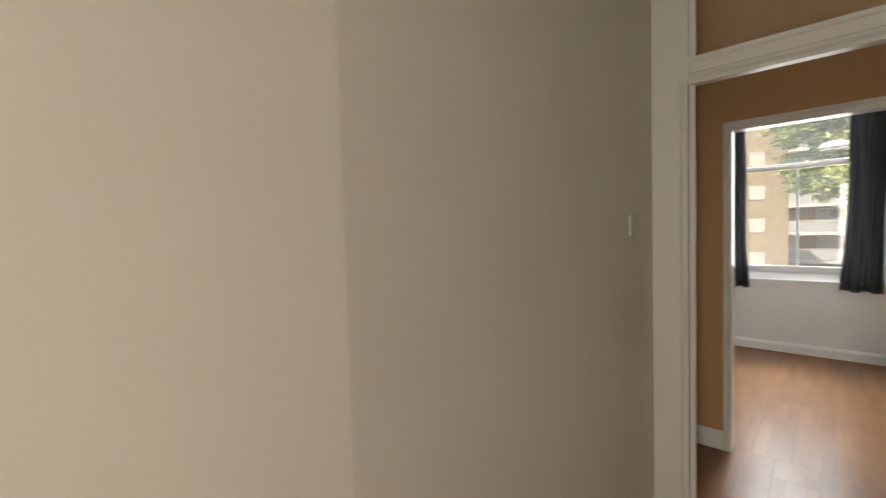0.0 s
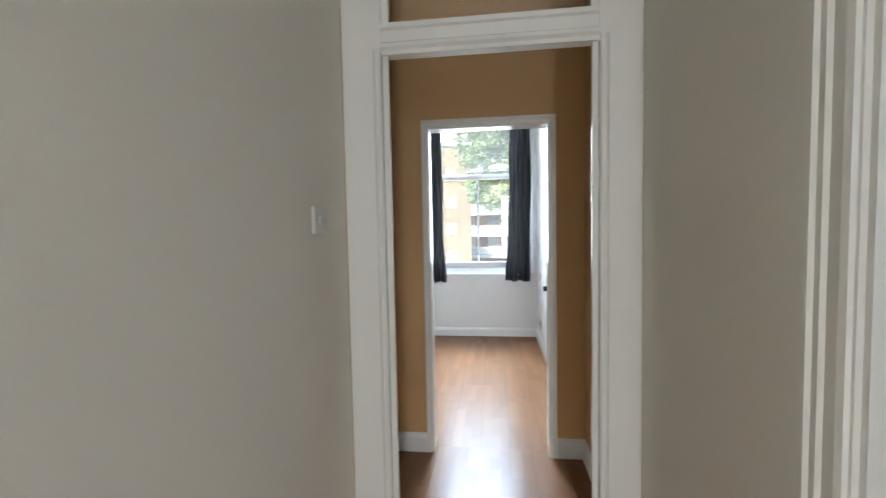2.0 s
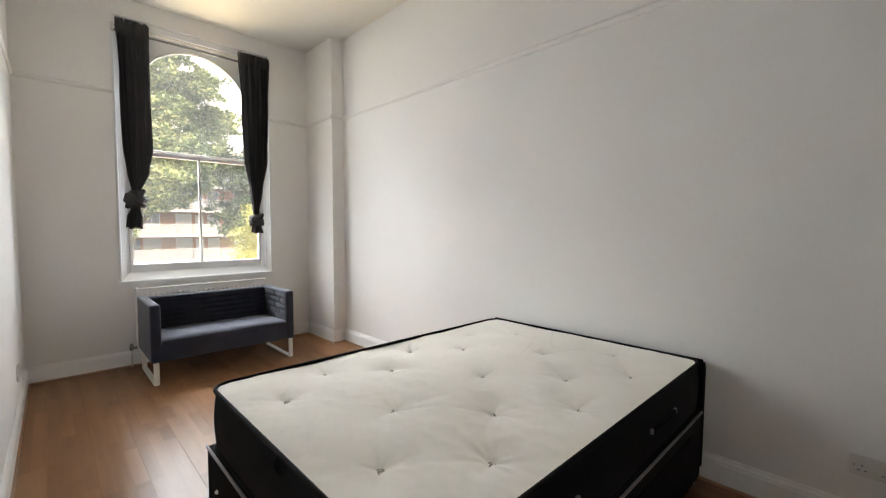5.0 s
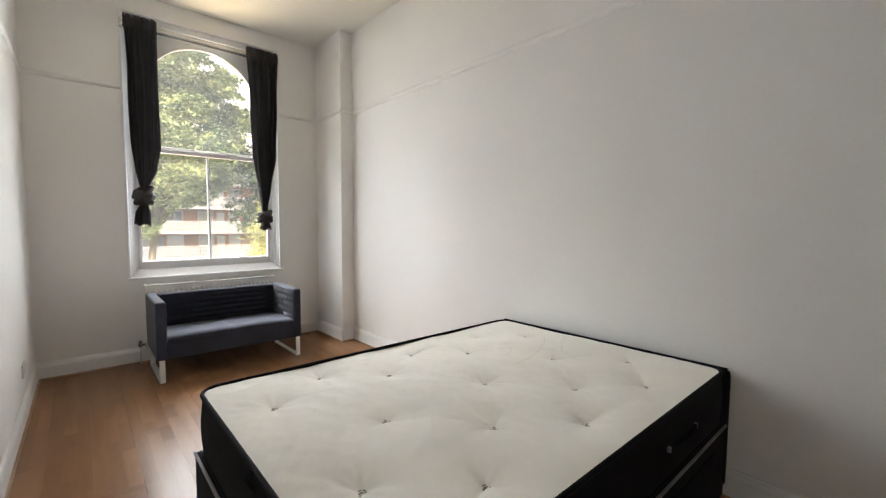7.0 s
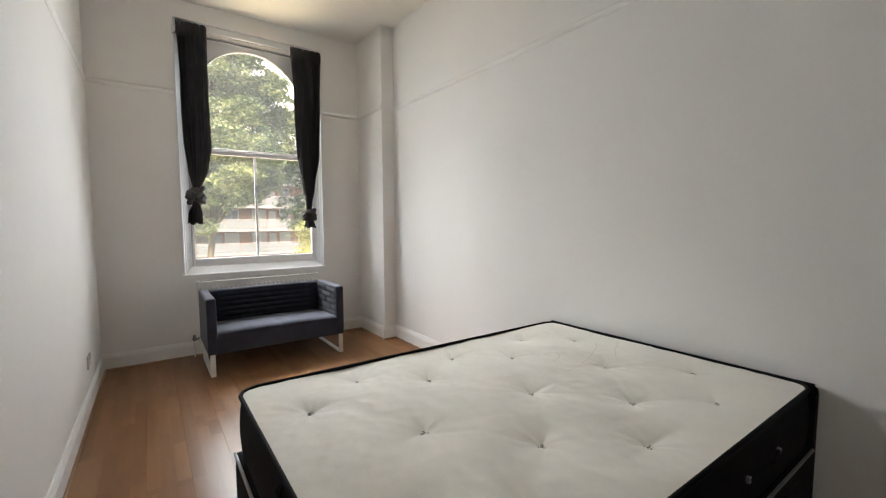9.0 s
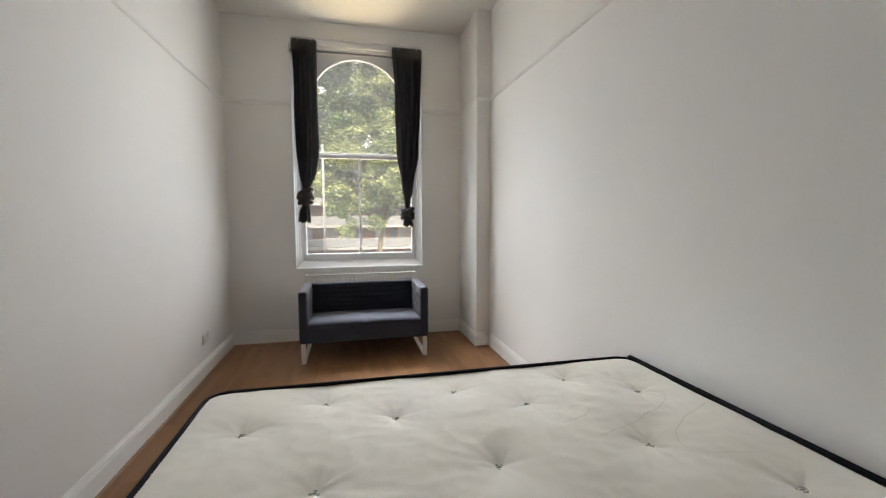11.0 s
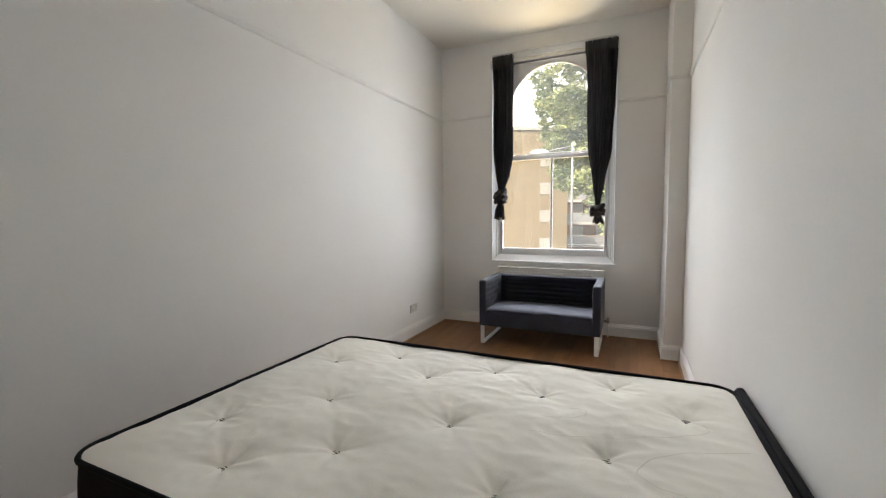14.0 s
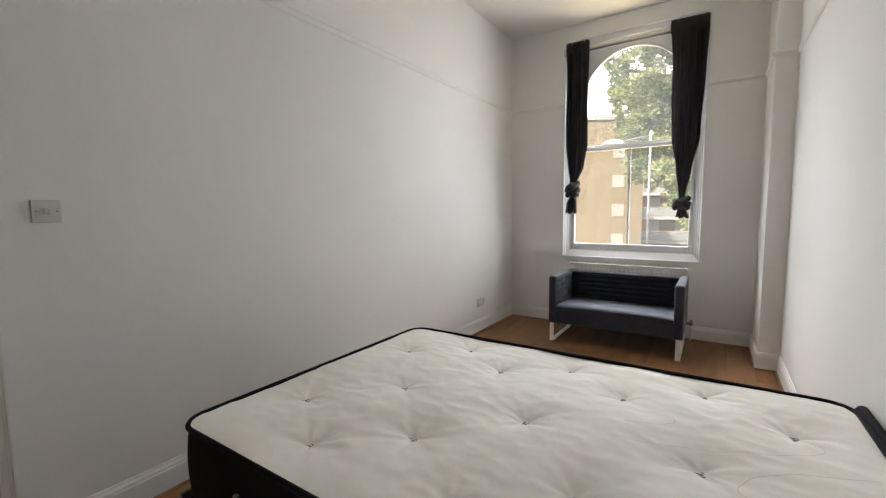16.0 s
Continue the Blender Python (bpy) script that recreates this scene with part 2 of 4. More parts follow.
PAVING = material("pale_paving", (0.22, 0.215, 0.20), 0.9, vary=0.15, scale=2.0, fine=40, bump=0.2)
GRASS = material("rough_grass", (0.07, 0.11, 0.03), 0.95, vary=0.35, scale=2.0, fine=30, bump=0.4)
BARK = material("bark", (0.17, 0.14, 0.10), 0.95, vary=0.35, scale=6.0, fine=40, bump=0.6)
FRAME_WHITE = material("white_frame", (0.36, 0.36, 0.355), 0.45, vary=0.05, scale=3, fine=30, bump=0.03)
FAR_GLASS = material("far_window_glass", (0.16, 0.18, 0.20), 0.12, vary=0.3, scale=0.8, fine=8, bump=0)
NET = material("pale_blind", (0.33, 0.33, 0.315), 0.8, vary=0.1, scale=3, fine=20, bump=0.05)
GALVANISED = material("galvanised_steel", (0.14, 0.145, 0.15), 0.55, 0.2, vary=0.12, scale=8, fine=60, bump=0.05)
LANTERN = material("lantern_white", (0.17, 0.18, 0.18), 0.35, vary=0.05, scale=5, fine=40, bump=0.02)


def leaf_material(name, low, high):
    m = bpy.data.materials.new(name)
    m.use_nodes = True
    t = m.node_tree
    n, l = t.nodes, t.links
    b = n["Principled BSDF"]
    b.inputs["Roughness"].default_value = 0.55
    b.inputs["Subsurface Weight"].default_value = 0.0
    g = n.new("ShaderNodeNewGeometry")
    cr = n.new("ShaderNodeValToRGB")
    cr.color_ramp.elements[0].color, cr.color_ramp.elements[1].color = (*low, 1), (*high, 1)
    # slow noise puts sunlit and shaded masses into the leaf colour
    co, drift, tone = n.new("ShaderNodeTexCoord"), n.new("ShaderNodeTexNoise"), n.new("ShaderNodeMath")
    drift.inputs["Scale"].default_value, drift.inputs["Detail"].default_value = 0.5, 3
    tone.operation = "MULTIPLY"
    l.new(co.outputs["Object"], drift.inputs["Vector"])
    spread = n.new("ShaderNodeMapRange")
    spread.inputs["From Min"].default_value, spread.inputs["From Max"].default_value = 0.38, 0.62
    spread.inputs["To Min"].default_value, spread.inputs["To Max"].default_value = 0.15, 1.25
    l.new(drift.outputs["Fac"], spread.inputs["Value"])
    l.new(g.outputs["Random Per Island"], tone.inputs[0])
    l.new(spread.outputs[0], tone.inputs[1])
    l.new(tone.outputs[0], cr.inputs["Fac"])
    l.new(cr.outputs["Color"], b.inputs["Base Color"])
    tr = n.new("ShaderNodeBsdfTranslucent")
    l.new(cr.outputs["Color"], tr.inputs["Color"])
    mx = n.new("ShaderNodeMixShader")
    mx.inputs["Fac"].default_value = 0.3
    l.new(b.outputs["BSDF"], mx.inputs[1])
    l.new(tr.outputs["BSDF"], mx.inputs[2])
    l.new(mx.outputs[0], n["Material Output"].inputs["Surface"])
    return m


LEAF = leaf_material("green_leaves", (0.12, 0.19, 0.09), (0.55, 0.59, 0.27))
LEAF_DARK = leaf_material("blue_green_leaves", (0.035, 0.07, 0.03), (0.08, 0.12, 0.05))
LEAF_GOLD = leaf_material("golden_leaves", (0.26, 0.27, 0.06), (0.48, 0.46, 0.13))


# ---- shape helpers ----
def box(bm, x0, x1, y0, y1, z0, z1):
    v = [bm.verts.new((x, y, z)) for x in (x0, x1) for y in (y0, y1) for z in (z0, z1)]
    for f in ((0, 1, 3, 2), (4, 6, 7, 5), (0, 4, 5, 1), (2, 3, 7, 6), (0, 2, 6, 4), (1, 5, 7, 3)):
        bm.faces.new([v[i] for i in f])
    return v


def soft_box(bm, x0, x1, y0, y1, z0, z1, r=0.004, segments=2):
    b2 = bmesh.new()
    box(b2, x0, x1, y0, y1, z0, z1)
    bmesh.ops.bevel(b2, geom=b2.edges[:], offset=r, segments=segments, affect="EDGES", profile=0.5)
    join(bm, b2)


def join(bm, other, m=Matrix()):
    lookup = {}
    for v in other.verts:
        lookup[v] = bm.verts.new(m @ v.co)
    for f in other.faces:
        try:
            bm.faces.new([lookup[v] for v in f.verts]).smooth = f.smooth
        except ValueError:
            pass
    other.free()


def prism(bm, outline, to_start, to_end):
    """Sweeps a flat outline between two placements, each a function of (u, v)."""
    a = [bm.verts.new(to_start(u, v)) for u, v in outline]
    b = [bm.verts.new(to_end(u, v)) for u, v in outline]
    n = len(outline)
    for i in range(n):
        bm.faces.new((a[i], a[(i + 1) % n], b[(i + 1) % n], b[i]))
    bm.faces.new(a[::-1])
    bm.faces.new(b)


def tube(bm, points, radius, sides=10, closed=False, caps=True):
    """A round bar along points; radius is one number or one for each point."""
    pts = [Vector(p) for p in points]
    n = len(pts)
    rad = radius if isinstance(radius, (list, tuple)) else [radius] * n
    rings, side = [], None
    for i, p in enumerate(pts):
        a = pts[(i - 1) % n] if (closed or i) else p
        b = pts[(i + 1) % n] if (closed or i < n - 1) else p
        d = (b - a).normalized()
        if side is None:
            side = d.orthogonal().normalized()
        side = (side - d * side.dot(d)).normalized()
        up = d.cross(side)
        rings.append([bm.verts.new(p + rad[i] * (math.cos(k * math.tau / sides) * side + math.sin(k * math.tau / sides) * up)) for k in range(sides)])
    for i in range(n if closed else n - 1):
        r0, r1 = rings[i], rings[(i + 1) % n]
        for k in range(sides):
            bm.faces.new((r0[k], r0[(k + 1) % sides], r1[(k + 1) % sides], r1[k])).smooth = True
    if caps and not closed:
        bm.faces.new(rings[0][::-1])
        bm.faces.new(rings[-1])


def lathe(bm, profile, centre, sides=32):
    """Turns (radius, height) pairs about a standing axis."""
    c = Vector(centre)
    rings = []
    for r, z in profile:
        rings.append([bm.verts.new(c + Vector((max(r, 0.0005) * math.cos(k * math.tau / sides), max(r, 0.0005) * math.sin(k * math.tau / sides), z))) for k in range(sides)])
    for r0, r1 in zip(rings, rings[1:]):
        for k in range(sides):
            bm.faces.new((r0[k], r0[(k + 1) % sides], r1[(k + 1) % sides], r1[k])).smooth = True
    bm.faces.new(rings[0][::-1])
    bm.faces.new(rings[-1])


def mesh(name, bm, mat):
    bmesh.ops.recalc_face_normals(bm, faces=bm.faces[:])
    me = bpy.data.meshes.new(name)
    bm.to_mesh(me)
    bm.free()
    me.materials.append(mat)
    return me


def solid(name, bm, mat, label="", category="", group="", kind="structure"):
    return tagged(new(name, mesh(name, bm, mat)), label, category, group, kind)


def thing(name, at, label, category, group=""):
    ob = new(name)
    ob.location, ob.empty_display_size = at, 0.1
    return tagged(ob, label, category, group)


def part(name, bm, mat, parent, label=""):
    ob = new(name, mesh(name, bm, mat))
    ob.parent = parent
    if parent.type == "EMPTY":
        ob.matrix_parent_inverse = Matrix.Translation(-parent.location)
    return tagged(ob, label)


def boxes(*rows):
    bm = bmesh.new()
    for r in rows:
        box(bm, *r)
    return bm


# ---- walls, floors and ceiling ----
TOP = 3.355
WX0, WX1, WZ0, WZ1 = 1.462, 2.845, 0.78, 3.19      # bedroom window opening
LX0, LX1 = -0.75, 0.61                               # lounge window opening
FY = 5.88                                            # inner face of the street wall
solid("wall_north", boxes(
    (-3.2, LX0, FY, 6.22, -0.3, 3.6), (LX1, WX0, FY, 6.22, -0.3, 3.6), (WX1, 3.7, FY, 6.22, -0.3, 3.6),
    (LX0, LX1, FY, 6.22, -0.3, WZ0), (WX0, WX1, FY, 6.22, -0.3, WZ0),
    (LX0, LX1, FY, 6.22, WZ1, 3.6), (WX0, WX1, FY, 6.22, WZ1, 3.6)), WHITE_WALL, "white painted plaster wall with two tall windows", "wall")
solid("wall_east", boxes((3.43, 3.7, -0.3, FY, -0.3, 3.6)), WHITE_WALL, "long bare white painted plaster wall", "wall")
solid("pier", boxes((3.286, 3.43, 5.272, FY, 0, TOP)), WHITE_WALL, "white boxed-in corner pier from floor to ceiling", "pier")
solid("wall_bedroom_south", boxes((0.70, 3.43, -0.3, -0.1, -0.3, 3.6)), WHITE_WALL, "plain white bedroom end wall", "wall")
DY0, DY1, DZ = 0.59, 1.392, 2.045                    # bedroom doorway


def west_x(y):
    """The bedroom's west wall, slanted a little to fit the camera's view."""
    return 0.788 + 0.0083 * (y - 1.4)


bm = bmesh.new()
for y0, y1, z0, z1 in ((-0.3, DY0, -0.3, TOP), (DY1, FY, -0.3, TOP), (DY0, DY1, DZ, TOP)):
    prism(bm, [(0.70, y0), (west_x(y0), y0), (west_x(y1), y1), (0.70, y1)], lambda u, v: (u, v, z0), lambda u, v: (u, v, z1))
solid("wall_bedroom_west", bm, WHITE_WALL, "bare white plaster wall beside the bed with a doorway", "wall")
solid("wall_hall_east", boxes((0.65, 0.70, -1.8, DY0, -0.3, TOP), (0.65, 0.70, DY1, 2.292, -0.3, TOP), (0.65, 0.70, DY0, DY1, DZ, TOP)),
      CREAM_WALL, "cream painted hall wall with a bedroom doorway", "wall")
solid("wall_corridor_east", boxes((0.65, 0.70, 2.292, 3.25, -0.3, TOP)), OCHRE_WALL, "warm ochre painted corridor wall", "wall")
solid("wall_lounge_east", boxes((0.65, 0.70, 3.25, FY, -0.3, TOP)), WHITE_WALL, "white lounge wall", "wall")
HX = -0.43                                           # hall's west wall
bm = boxes((-0.55, HX, 0.565, 2.245, -0.3, TOP))
a, b, w = Vector((HX, 0.565, 0)), Vector((-0.75, -1.8, 0)), Vector((-0.12, 0.0, 0))
prism(bm, [(0, -0.3), (1, -0.3), (1, TOP), (0, TOP)], lambda u, v: a + w * u + Vector((0, 0, v)), lambda u, v: b + w * u + Vector((0, 0, v)))
solid("wall_hall_west", bm, CREAM_WALL, "cream painted hall wall that turns at a corner", "wall")
# unseen wall; its narrow opening is added only for the fill lamp
solid("wall_hall_south", boxes((-0.9, 0.34, -1.8, -1.66, -0.3, TOP), (0.34, 0.64, -1.8, -1.66, -0.3, 0.38), (0.34, 0.64, -1.8, -1.66, 2.32, TOP), (0.64, 0.65, -1.8, -1.66, -0.3, TOP)), CREAM_WALL, "unseen cream hall end wall with an opening added for a lamp", "wall")
solid("wall_corridor_south", boxes((-2.6, HX, 2.245, 2.292, -0.3, TOP)), OCHRE_WALL, "ochre corridor wall", "wall")
solid("wall_corridor_west", boxes((-2.75, -2.6, 2.245, 3.25, -0.3, TOP)), OCHRE_WALL, "ochre corridor end wall", "wall")
LDX0, LDX1, LDZ = -0.275, 0.464, 2.0                 # lounge doorway
solid("wall_corridor_north", boxes((-2.75, LDX0, 3.185, 3.25, -0.3, TOP), (LDX1, 0.65, 3.185, 3.25, -0.3, TOP), (LDX0, LDX1, 3.185, 3.25, LDZ, TOP)),
      OCHRE_WALL, "ochre corridor wall round the lounge doorway", "wall")
solid("wall_lounge_south", boxes((-3.2, LDX0, 3.25, 3.315, -0.3, TOP), (LDX1, 0.65, 3.25, 3.315, -0.3, TOP), (LDX0, LDX1, 3.25, 3.315, LDZ, TOP)),
      WHITE_WALL, "white lounge wall round the doorway", "wall")
solid("wall_lounge_west", boxes((-3.2, -3.0, 3.315, FY, -0.3, TOP)), WHITE_WALL, "white lounge end wall", "wall")
solid("ceiling", boxes((0.70, 3.43, -0.1, FY, TOP, 3.6), (-0.9, 0.70, -1.8, 2.27, TOP, 3.6), (-2.75, 0.70, 2.27, 3.22, TOP, 3.6), (-3.2, 0.70, 3.22, FY, TOP, 3.6)), CEILING, "plain white plaster ceiling", "ceiling")
sub = boxes((0.70, 3.43, -0.1, FY, -0.3, -0.009), (-0.49, 0.70, 0.565, 2.27, -0.3, -0.009), (-2.6, 0.70, 2.27, 3.22, -0.3, -0.009), (-3.0, 0.70, 3.22, FY, -0.3, -0.009))
prism(sub, [(-0.49, 0.565), (0.70, 0.565), (0.70, -1.66), (-0.79, -1.66)], lambda u, v: (u, v, -0.3), lambda u, v: (u, v, -0.009))
subfloor = solid("floor", sub, BEAD, "beech laminate floor laid in long boards", "floor")

SKIRT = [(0, 0), (0.018, 0), (0.018, 0.106), (0.014, 0.114), (0.014, 0.122), (0.007, 0.133), (0.005, 0.142), (0, 0.144)]
LOW_SKIRT = [(u, v * 0.81) for u, v in SKIRT]
RAIL = [(0, 0), (0.006, 0.002), (0.013, 0.010), (0.018, 0.020), (0.018, 0.030), (0.012, 0.038), (0, 0.042)]
SCOTIA = [(0.018, 0), (0.029, 0), (0.028, 0.005), (0.024, 0.010), (0.018, 0.012)]


def run(bm, outline, x0, y0, x1, y1, nx, ny, z=0.0):
    """A moulding along a wall from one point to the other; (nx, ny) points into the room."""
    prism(bm, outline, lambda u, v: (x0 + nx * u, y0 + ny * u, z + v), lambda u, v: (x1 + nx * u, y1 + ny * u, z + v))


def mouldings(name, outline, mat, label, category, runs, z=0.0):
    bm = bmesh.new()
    for r in runs:
        run(bm, outline, *r, z)
    return solid(name, bm, mat, label, category)


bedroom_runs = [(west_x(1.47), 1.47, west_x(FY), FY, 1, 0), (west_x(FY), FY, 3.286, FY, 0, -1), (3.286, FY, 3.286, 5.272, -1, 0), (3.266, 5.272, 3.43, 5.272, 0, -1),
                (3.43, 5.272, 3.43, -0.1, -1, 0), (0.75, -0.1, 3.43, -0.1, 0, 1), (west_x(-0.1), -0.1, west_x(0.51), 0.51, 1, 0)]
mouldings("baseboard_bedroom", SKIRT, SATIN, "white moulded skirting board", "baseboard", bedroom_runs)
mouldings("trim_floor_bead_bedroom", SCOTIA, BEAD, "thin wooden bead along the skirting", "trim", bedroom_runs)
mouldings("trim_picture_rail", RAIL, WHITE_WALL, "white painted picture rail", "trim",
          [(west_x(-0.1), -0.1, west_x(FY), FY, 1, 0), (west_x(FY), FY, WX0 - 0.003, FY, 0, -1), (WX1 + 0.003, FY, 3.286, FY, 0, -1), (3.286, FY, 3.286, 5.272, -1, 0),
           (3.262, 5.272, 3.43, 5.272, 0, -1), (3.43, 5.272, 3.43, -0.1, -1, 0)], 2.488)
lounge_runs = [(-3.0, FY, 0.65, FY, 0, -1), (0.65, FY, 0.65, 3.315, -1, 0), (-3.0, 3.315, -3.0, FY, 1, 0)]
mouldings("baseboard_lounge", LOW_SKIRT, SATIN, "white skirting board", "baseboard", lounge_runs)
mouldings("trim_floor_bead_lounge", SCOTIA, BEAD, "thin wooden bead along the skirting", "trim", lounge_runs)
mouldings("baseboard_corridor", LOW_SKIRT, SATIN, "white skirting board", "baseboard",
          [(-2.6, 3.185, -0.296, 3.185, 0, -1), (0.489, 3.185, 0.65, 3.185, 0, -1), (0.65, 3.185, 0.65, 2.31, -1, 0), (-2.6, 2.292, HX - 0.02, 2.292, 0, 1)])
mouldings("baseboard_hall", LOW_SKIRT, SATIN, "white skirting board", "baseboard",
          [(HX, 0.53, HX, 2.243, 1, 0), (0.65, 2.243, 0.65, 1.53, -1, 0), (0.65, 0.44, 0.65, -1.66, -1, 0)])

GUNMETAL = material("dull_chrome", (0.22, 0.22, 0.23), 0.35, 1.0, vary=0.1, scale=20, fine=200, bump=0.03)
TUFT = material("grey_tuft_felt", (0.40, 0.38, 0.34), 0.9, vary=0.2, scale=40, fine=300, bump=0.2)

# ---- door frames ----
ARCHI = [(0, 0), (0.012, 0), (0.014, 0.012), (0.014, 0.034), (0.019, 0.040), (0.019, 0.052), (0.024, 0.058), (0.024, 0.070), (0, 0.072)]


def upright(bm, outline, x, y, ox, oy, wx, wy, z0, z1):
    """A standing moulding: it rises out of the wall along (ox, oy), its width runs along (wx, wy)."""
    prism(bm, outline, lambda u, v: (x + ox * u + wx * v, y + oy * u + wy * v, z0), lambda u, v: (x + ox * u + wx * v, y + oy * u + wy * v, z1))


# bedroom doorway: lining with a stop, moulded architraves on both faces
door_1 = thing("door_1", (0.73, 1.0, 0), "white gloss bedroom door frame with moulded architrave, door out of view", "door frame")
door_1["kind"] = "structure"
JY0, JY1 = 0.605, 1.378
for y0, y1, s in ((JY1, DY1, -1), (DY0, JY0, 1)):
    bm = boxes((0.645, 0.772, y0, y1, 0, 2.03))
    inner = y0 if s < 0 else y1
    box(bm, 0.655, 0.715, min(inner, inner + s * 0.012), max(inner, inner + s * 0.012), 0, 2.018)
    part("jamb", bm, GLOSS_WHITE, door_1)
part("head", boxes((0.645, 0.772, JY0, JY1, 2.018, 2.043), (0.655, 0.715, JY0, JY1, 2.006, 2.018)), GLOSS_WHITE, door_1)
for x, o in ((0.65, -1), (0.785, 1)):
    bm = bmesh.new()
    k = 1.15 if o < 0 else 0.5
    trim = ARCHI if o < 0 else [(u, v * 0.5) for u, v in ARCHI]
    upright(bm, trim, x, 1.384 if o < 0 else 1.394, o * k, 0, 0, 1, 0, 2.028)
    upright(bm, trim, x, 0.599 if o < 0 else 0.58, o * k, 0, 0, -1, 0, 2.028)
    prism(bm, ARCHI, lambda u, v: (x + o * k * u, 0.527, 2.028 + v), lambda u, v: (x + o * k * u, 1.456, 2.028 + v))
    part("architrave", bm, GLOSS_WHITE, door_1)
plate = part("strike_plate", boxes((0.733, 0.757, 1.3755, 1.3795, 0.955, 1.02)), BRASS, door_1, "worn brass strike plate")
# dark pad on the plate instead of a shaded hole
part("keep_block", boxes((0.738, 0.751, 1.374, 1.377, 0.968, 1.0)), DARK, plate)

# hall partition: two wide posts, a moulded transom and a top light
partition = thing("door_2", (0.1, 2.29, 0), "white gloss timber door frame across the hall with a glazed top light", "door frame")
partition["kind"] = "structure"
for x0, x1, inner, s in ((HX, -0.275, -0.275, 1), (0.5, 0.65, 0.5, -1)):
    bm = bmesh.new()
    soft_box(bm, x0 + 0.001, x1 - 0.001, 2.247, 2.29, 0, TOP - 0.002, 0.004)
    soft_box(bm, min(inner, inner + s * 0.022), max(inner, inner + s * 0.022), 2.252, 2.272, 0, 2.03, 0.004)
    part("post", bm, GLOSS_WHITE, partition)
    bm = bmesh.new()
    edge = inner - s * 0.034
    prism(bm, [(0, 0), (0.012, 0.004), (0.018, 0.014), (0.012, 0.024), (0.016, 0.032), (0, 0.034)],
          lambda u, v: (edge + s * v, 2.247 - u, 0), lambda u, v: (edge + s * v, 2.247 - u, 2.04))
    part("bead", bm, GLOSS_WHITE, partition)
bm = bmesh.new()
prism(bm, [(0, 2.02), (0, 2.135), (-0.012, 2.135), (-0.012, 2.118), (-0.002, 2.112), (-0.002, 2.07), (-0.016, 2.062), (-0.022, 2.045), (-0.012, 2.035), (-0.012, 2.02)],
      lambda u, v: (-0.275, 2.25 + u, v), lambda u, v: (0.5, 2.25 + u, v))
box(bm, -0.275, 0.5, 2.25, 2.288, 2.02, 2.135)
part("transom", bm, GLOSS_WHITE, partition)
bm = boxes((-0.275, -0.25, 2.255, 2.285, 2.137, 3.2), (0.475, 0.5, 2.255, 2.285, 2.137, 3.2), (-0.275, 0.5, 2.255, 2.285, 3.2, TOP - 0.002))
part("glazing_bead", bm, GLOSS_WHITE, partition)
pane = part("pane", boxes((-0.25, 0.475, 2.268, 2.272, 2.137, 3.2)), CLEAR, partition, "clear glass top light")
pane.visible_shadow = False

# lounge doorway
door_3 = thing("door_3", (0.11, 3.25, 0), "white painted lounge door frame with flat architrave, standing open", "door frame")
door_3["kind"] = "structure"
for x0, x1, s in ((LDX0, -0.258, 1), (0.447, LDX1, -1)):
    inner = x1 if s > 0 else x0
    bm = boxes((x0, x1, 3.18, 3.32, 0, 1.982))
    box(bm, min(inner, inner + s * 0.005), max(inner, inner + s * 0.005), 3.195, 3.26, 0, 1.972)
    part("jamb", bm, GLOSS_WHITE, door_3)
part("head", boxes((-0.258, 0.447, 3.18, 3.32, 1.974, 1.998), (-0.253, 0.442, 3.195, 3.26, 1.968, 1.974)), GLOSS_WHITE, door_3)
bm = bmesh.new()
SLIM = [(u, v * 0.52) for u, v in ARCHI]
upright(bm, SLIM, -0.256, 3.185, 0, -1, -1, 0, 0, 1.98)
upright(bm, SLIM, 0.449, 3.185, 0, -1, 1, 0, 0, 1.98)
prism(bm, SLIM, lambda u, v: (-0.2934, 3.185 - u, 1.98 + v), lambda u, v: (0.4864, 3.185 - u, 1.98 + v))
part("architrave", bm, GLOSS_WHITE, door_3)
plate = part("strike_plate", boxes((0.445, 0.4475, 3.268, 3.292, 0.96, 1.03)), BRASS, door_3)
# black stub standing out of the jamb, shaped to fit the camera's view
part("keep_block", boxes((0.424, 0.4455, 3.266, 3.288, 0.985, 1.013)), DARK, plate)


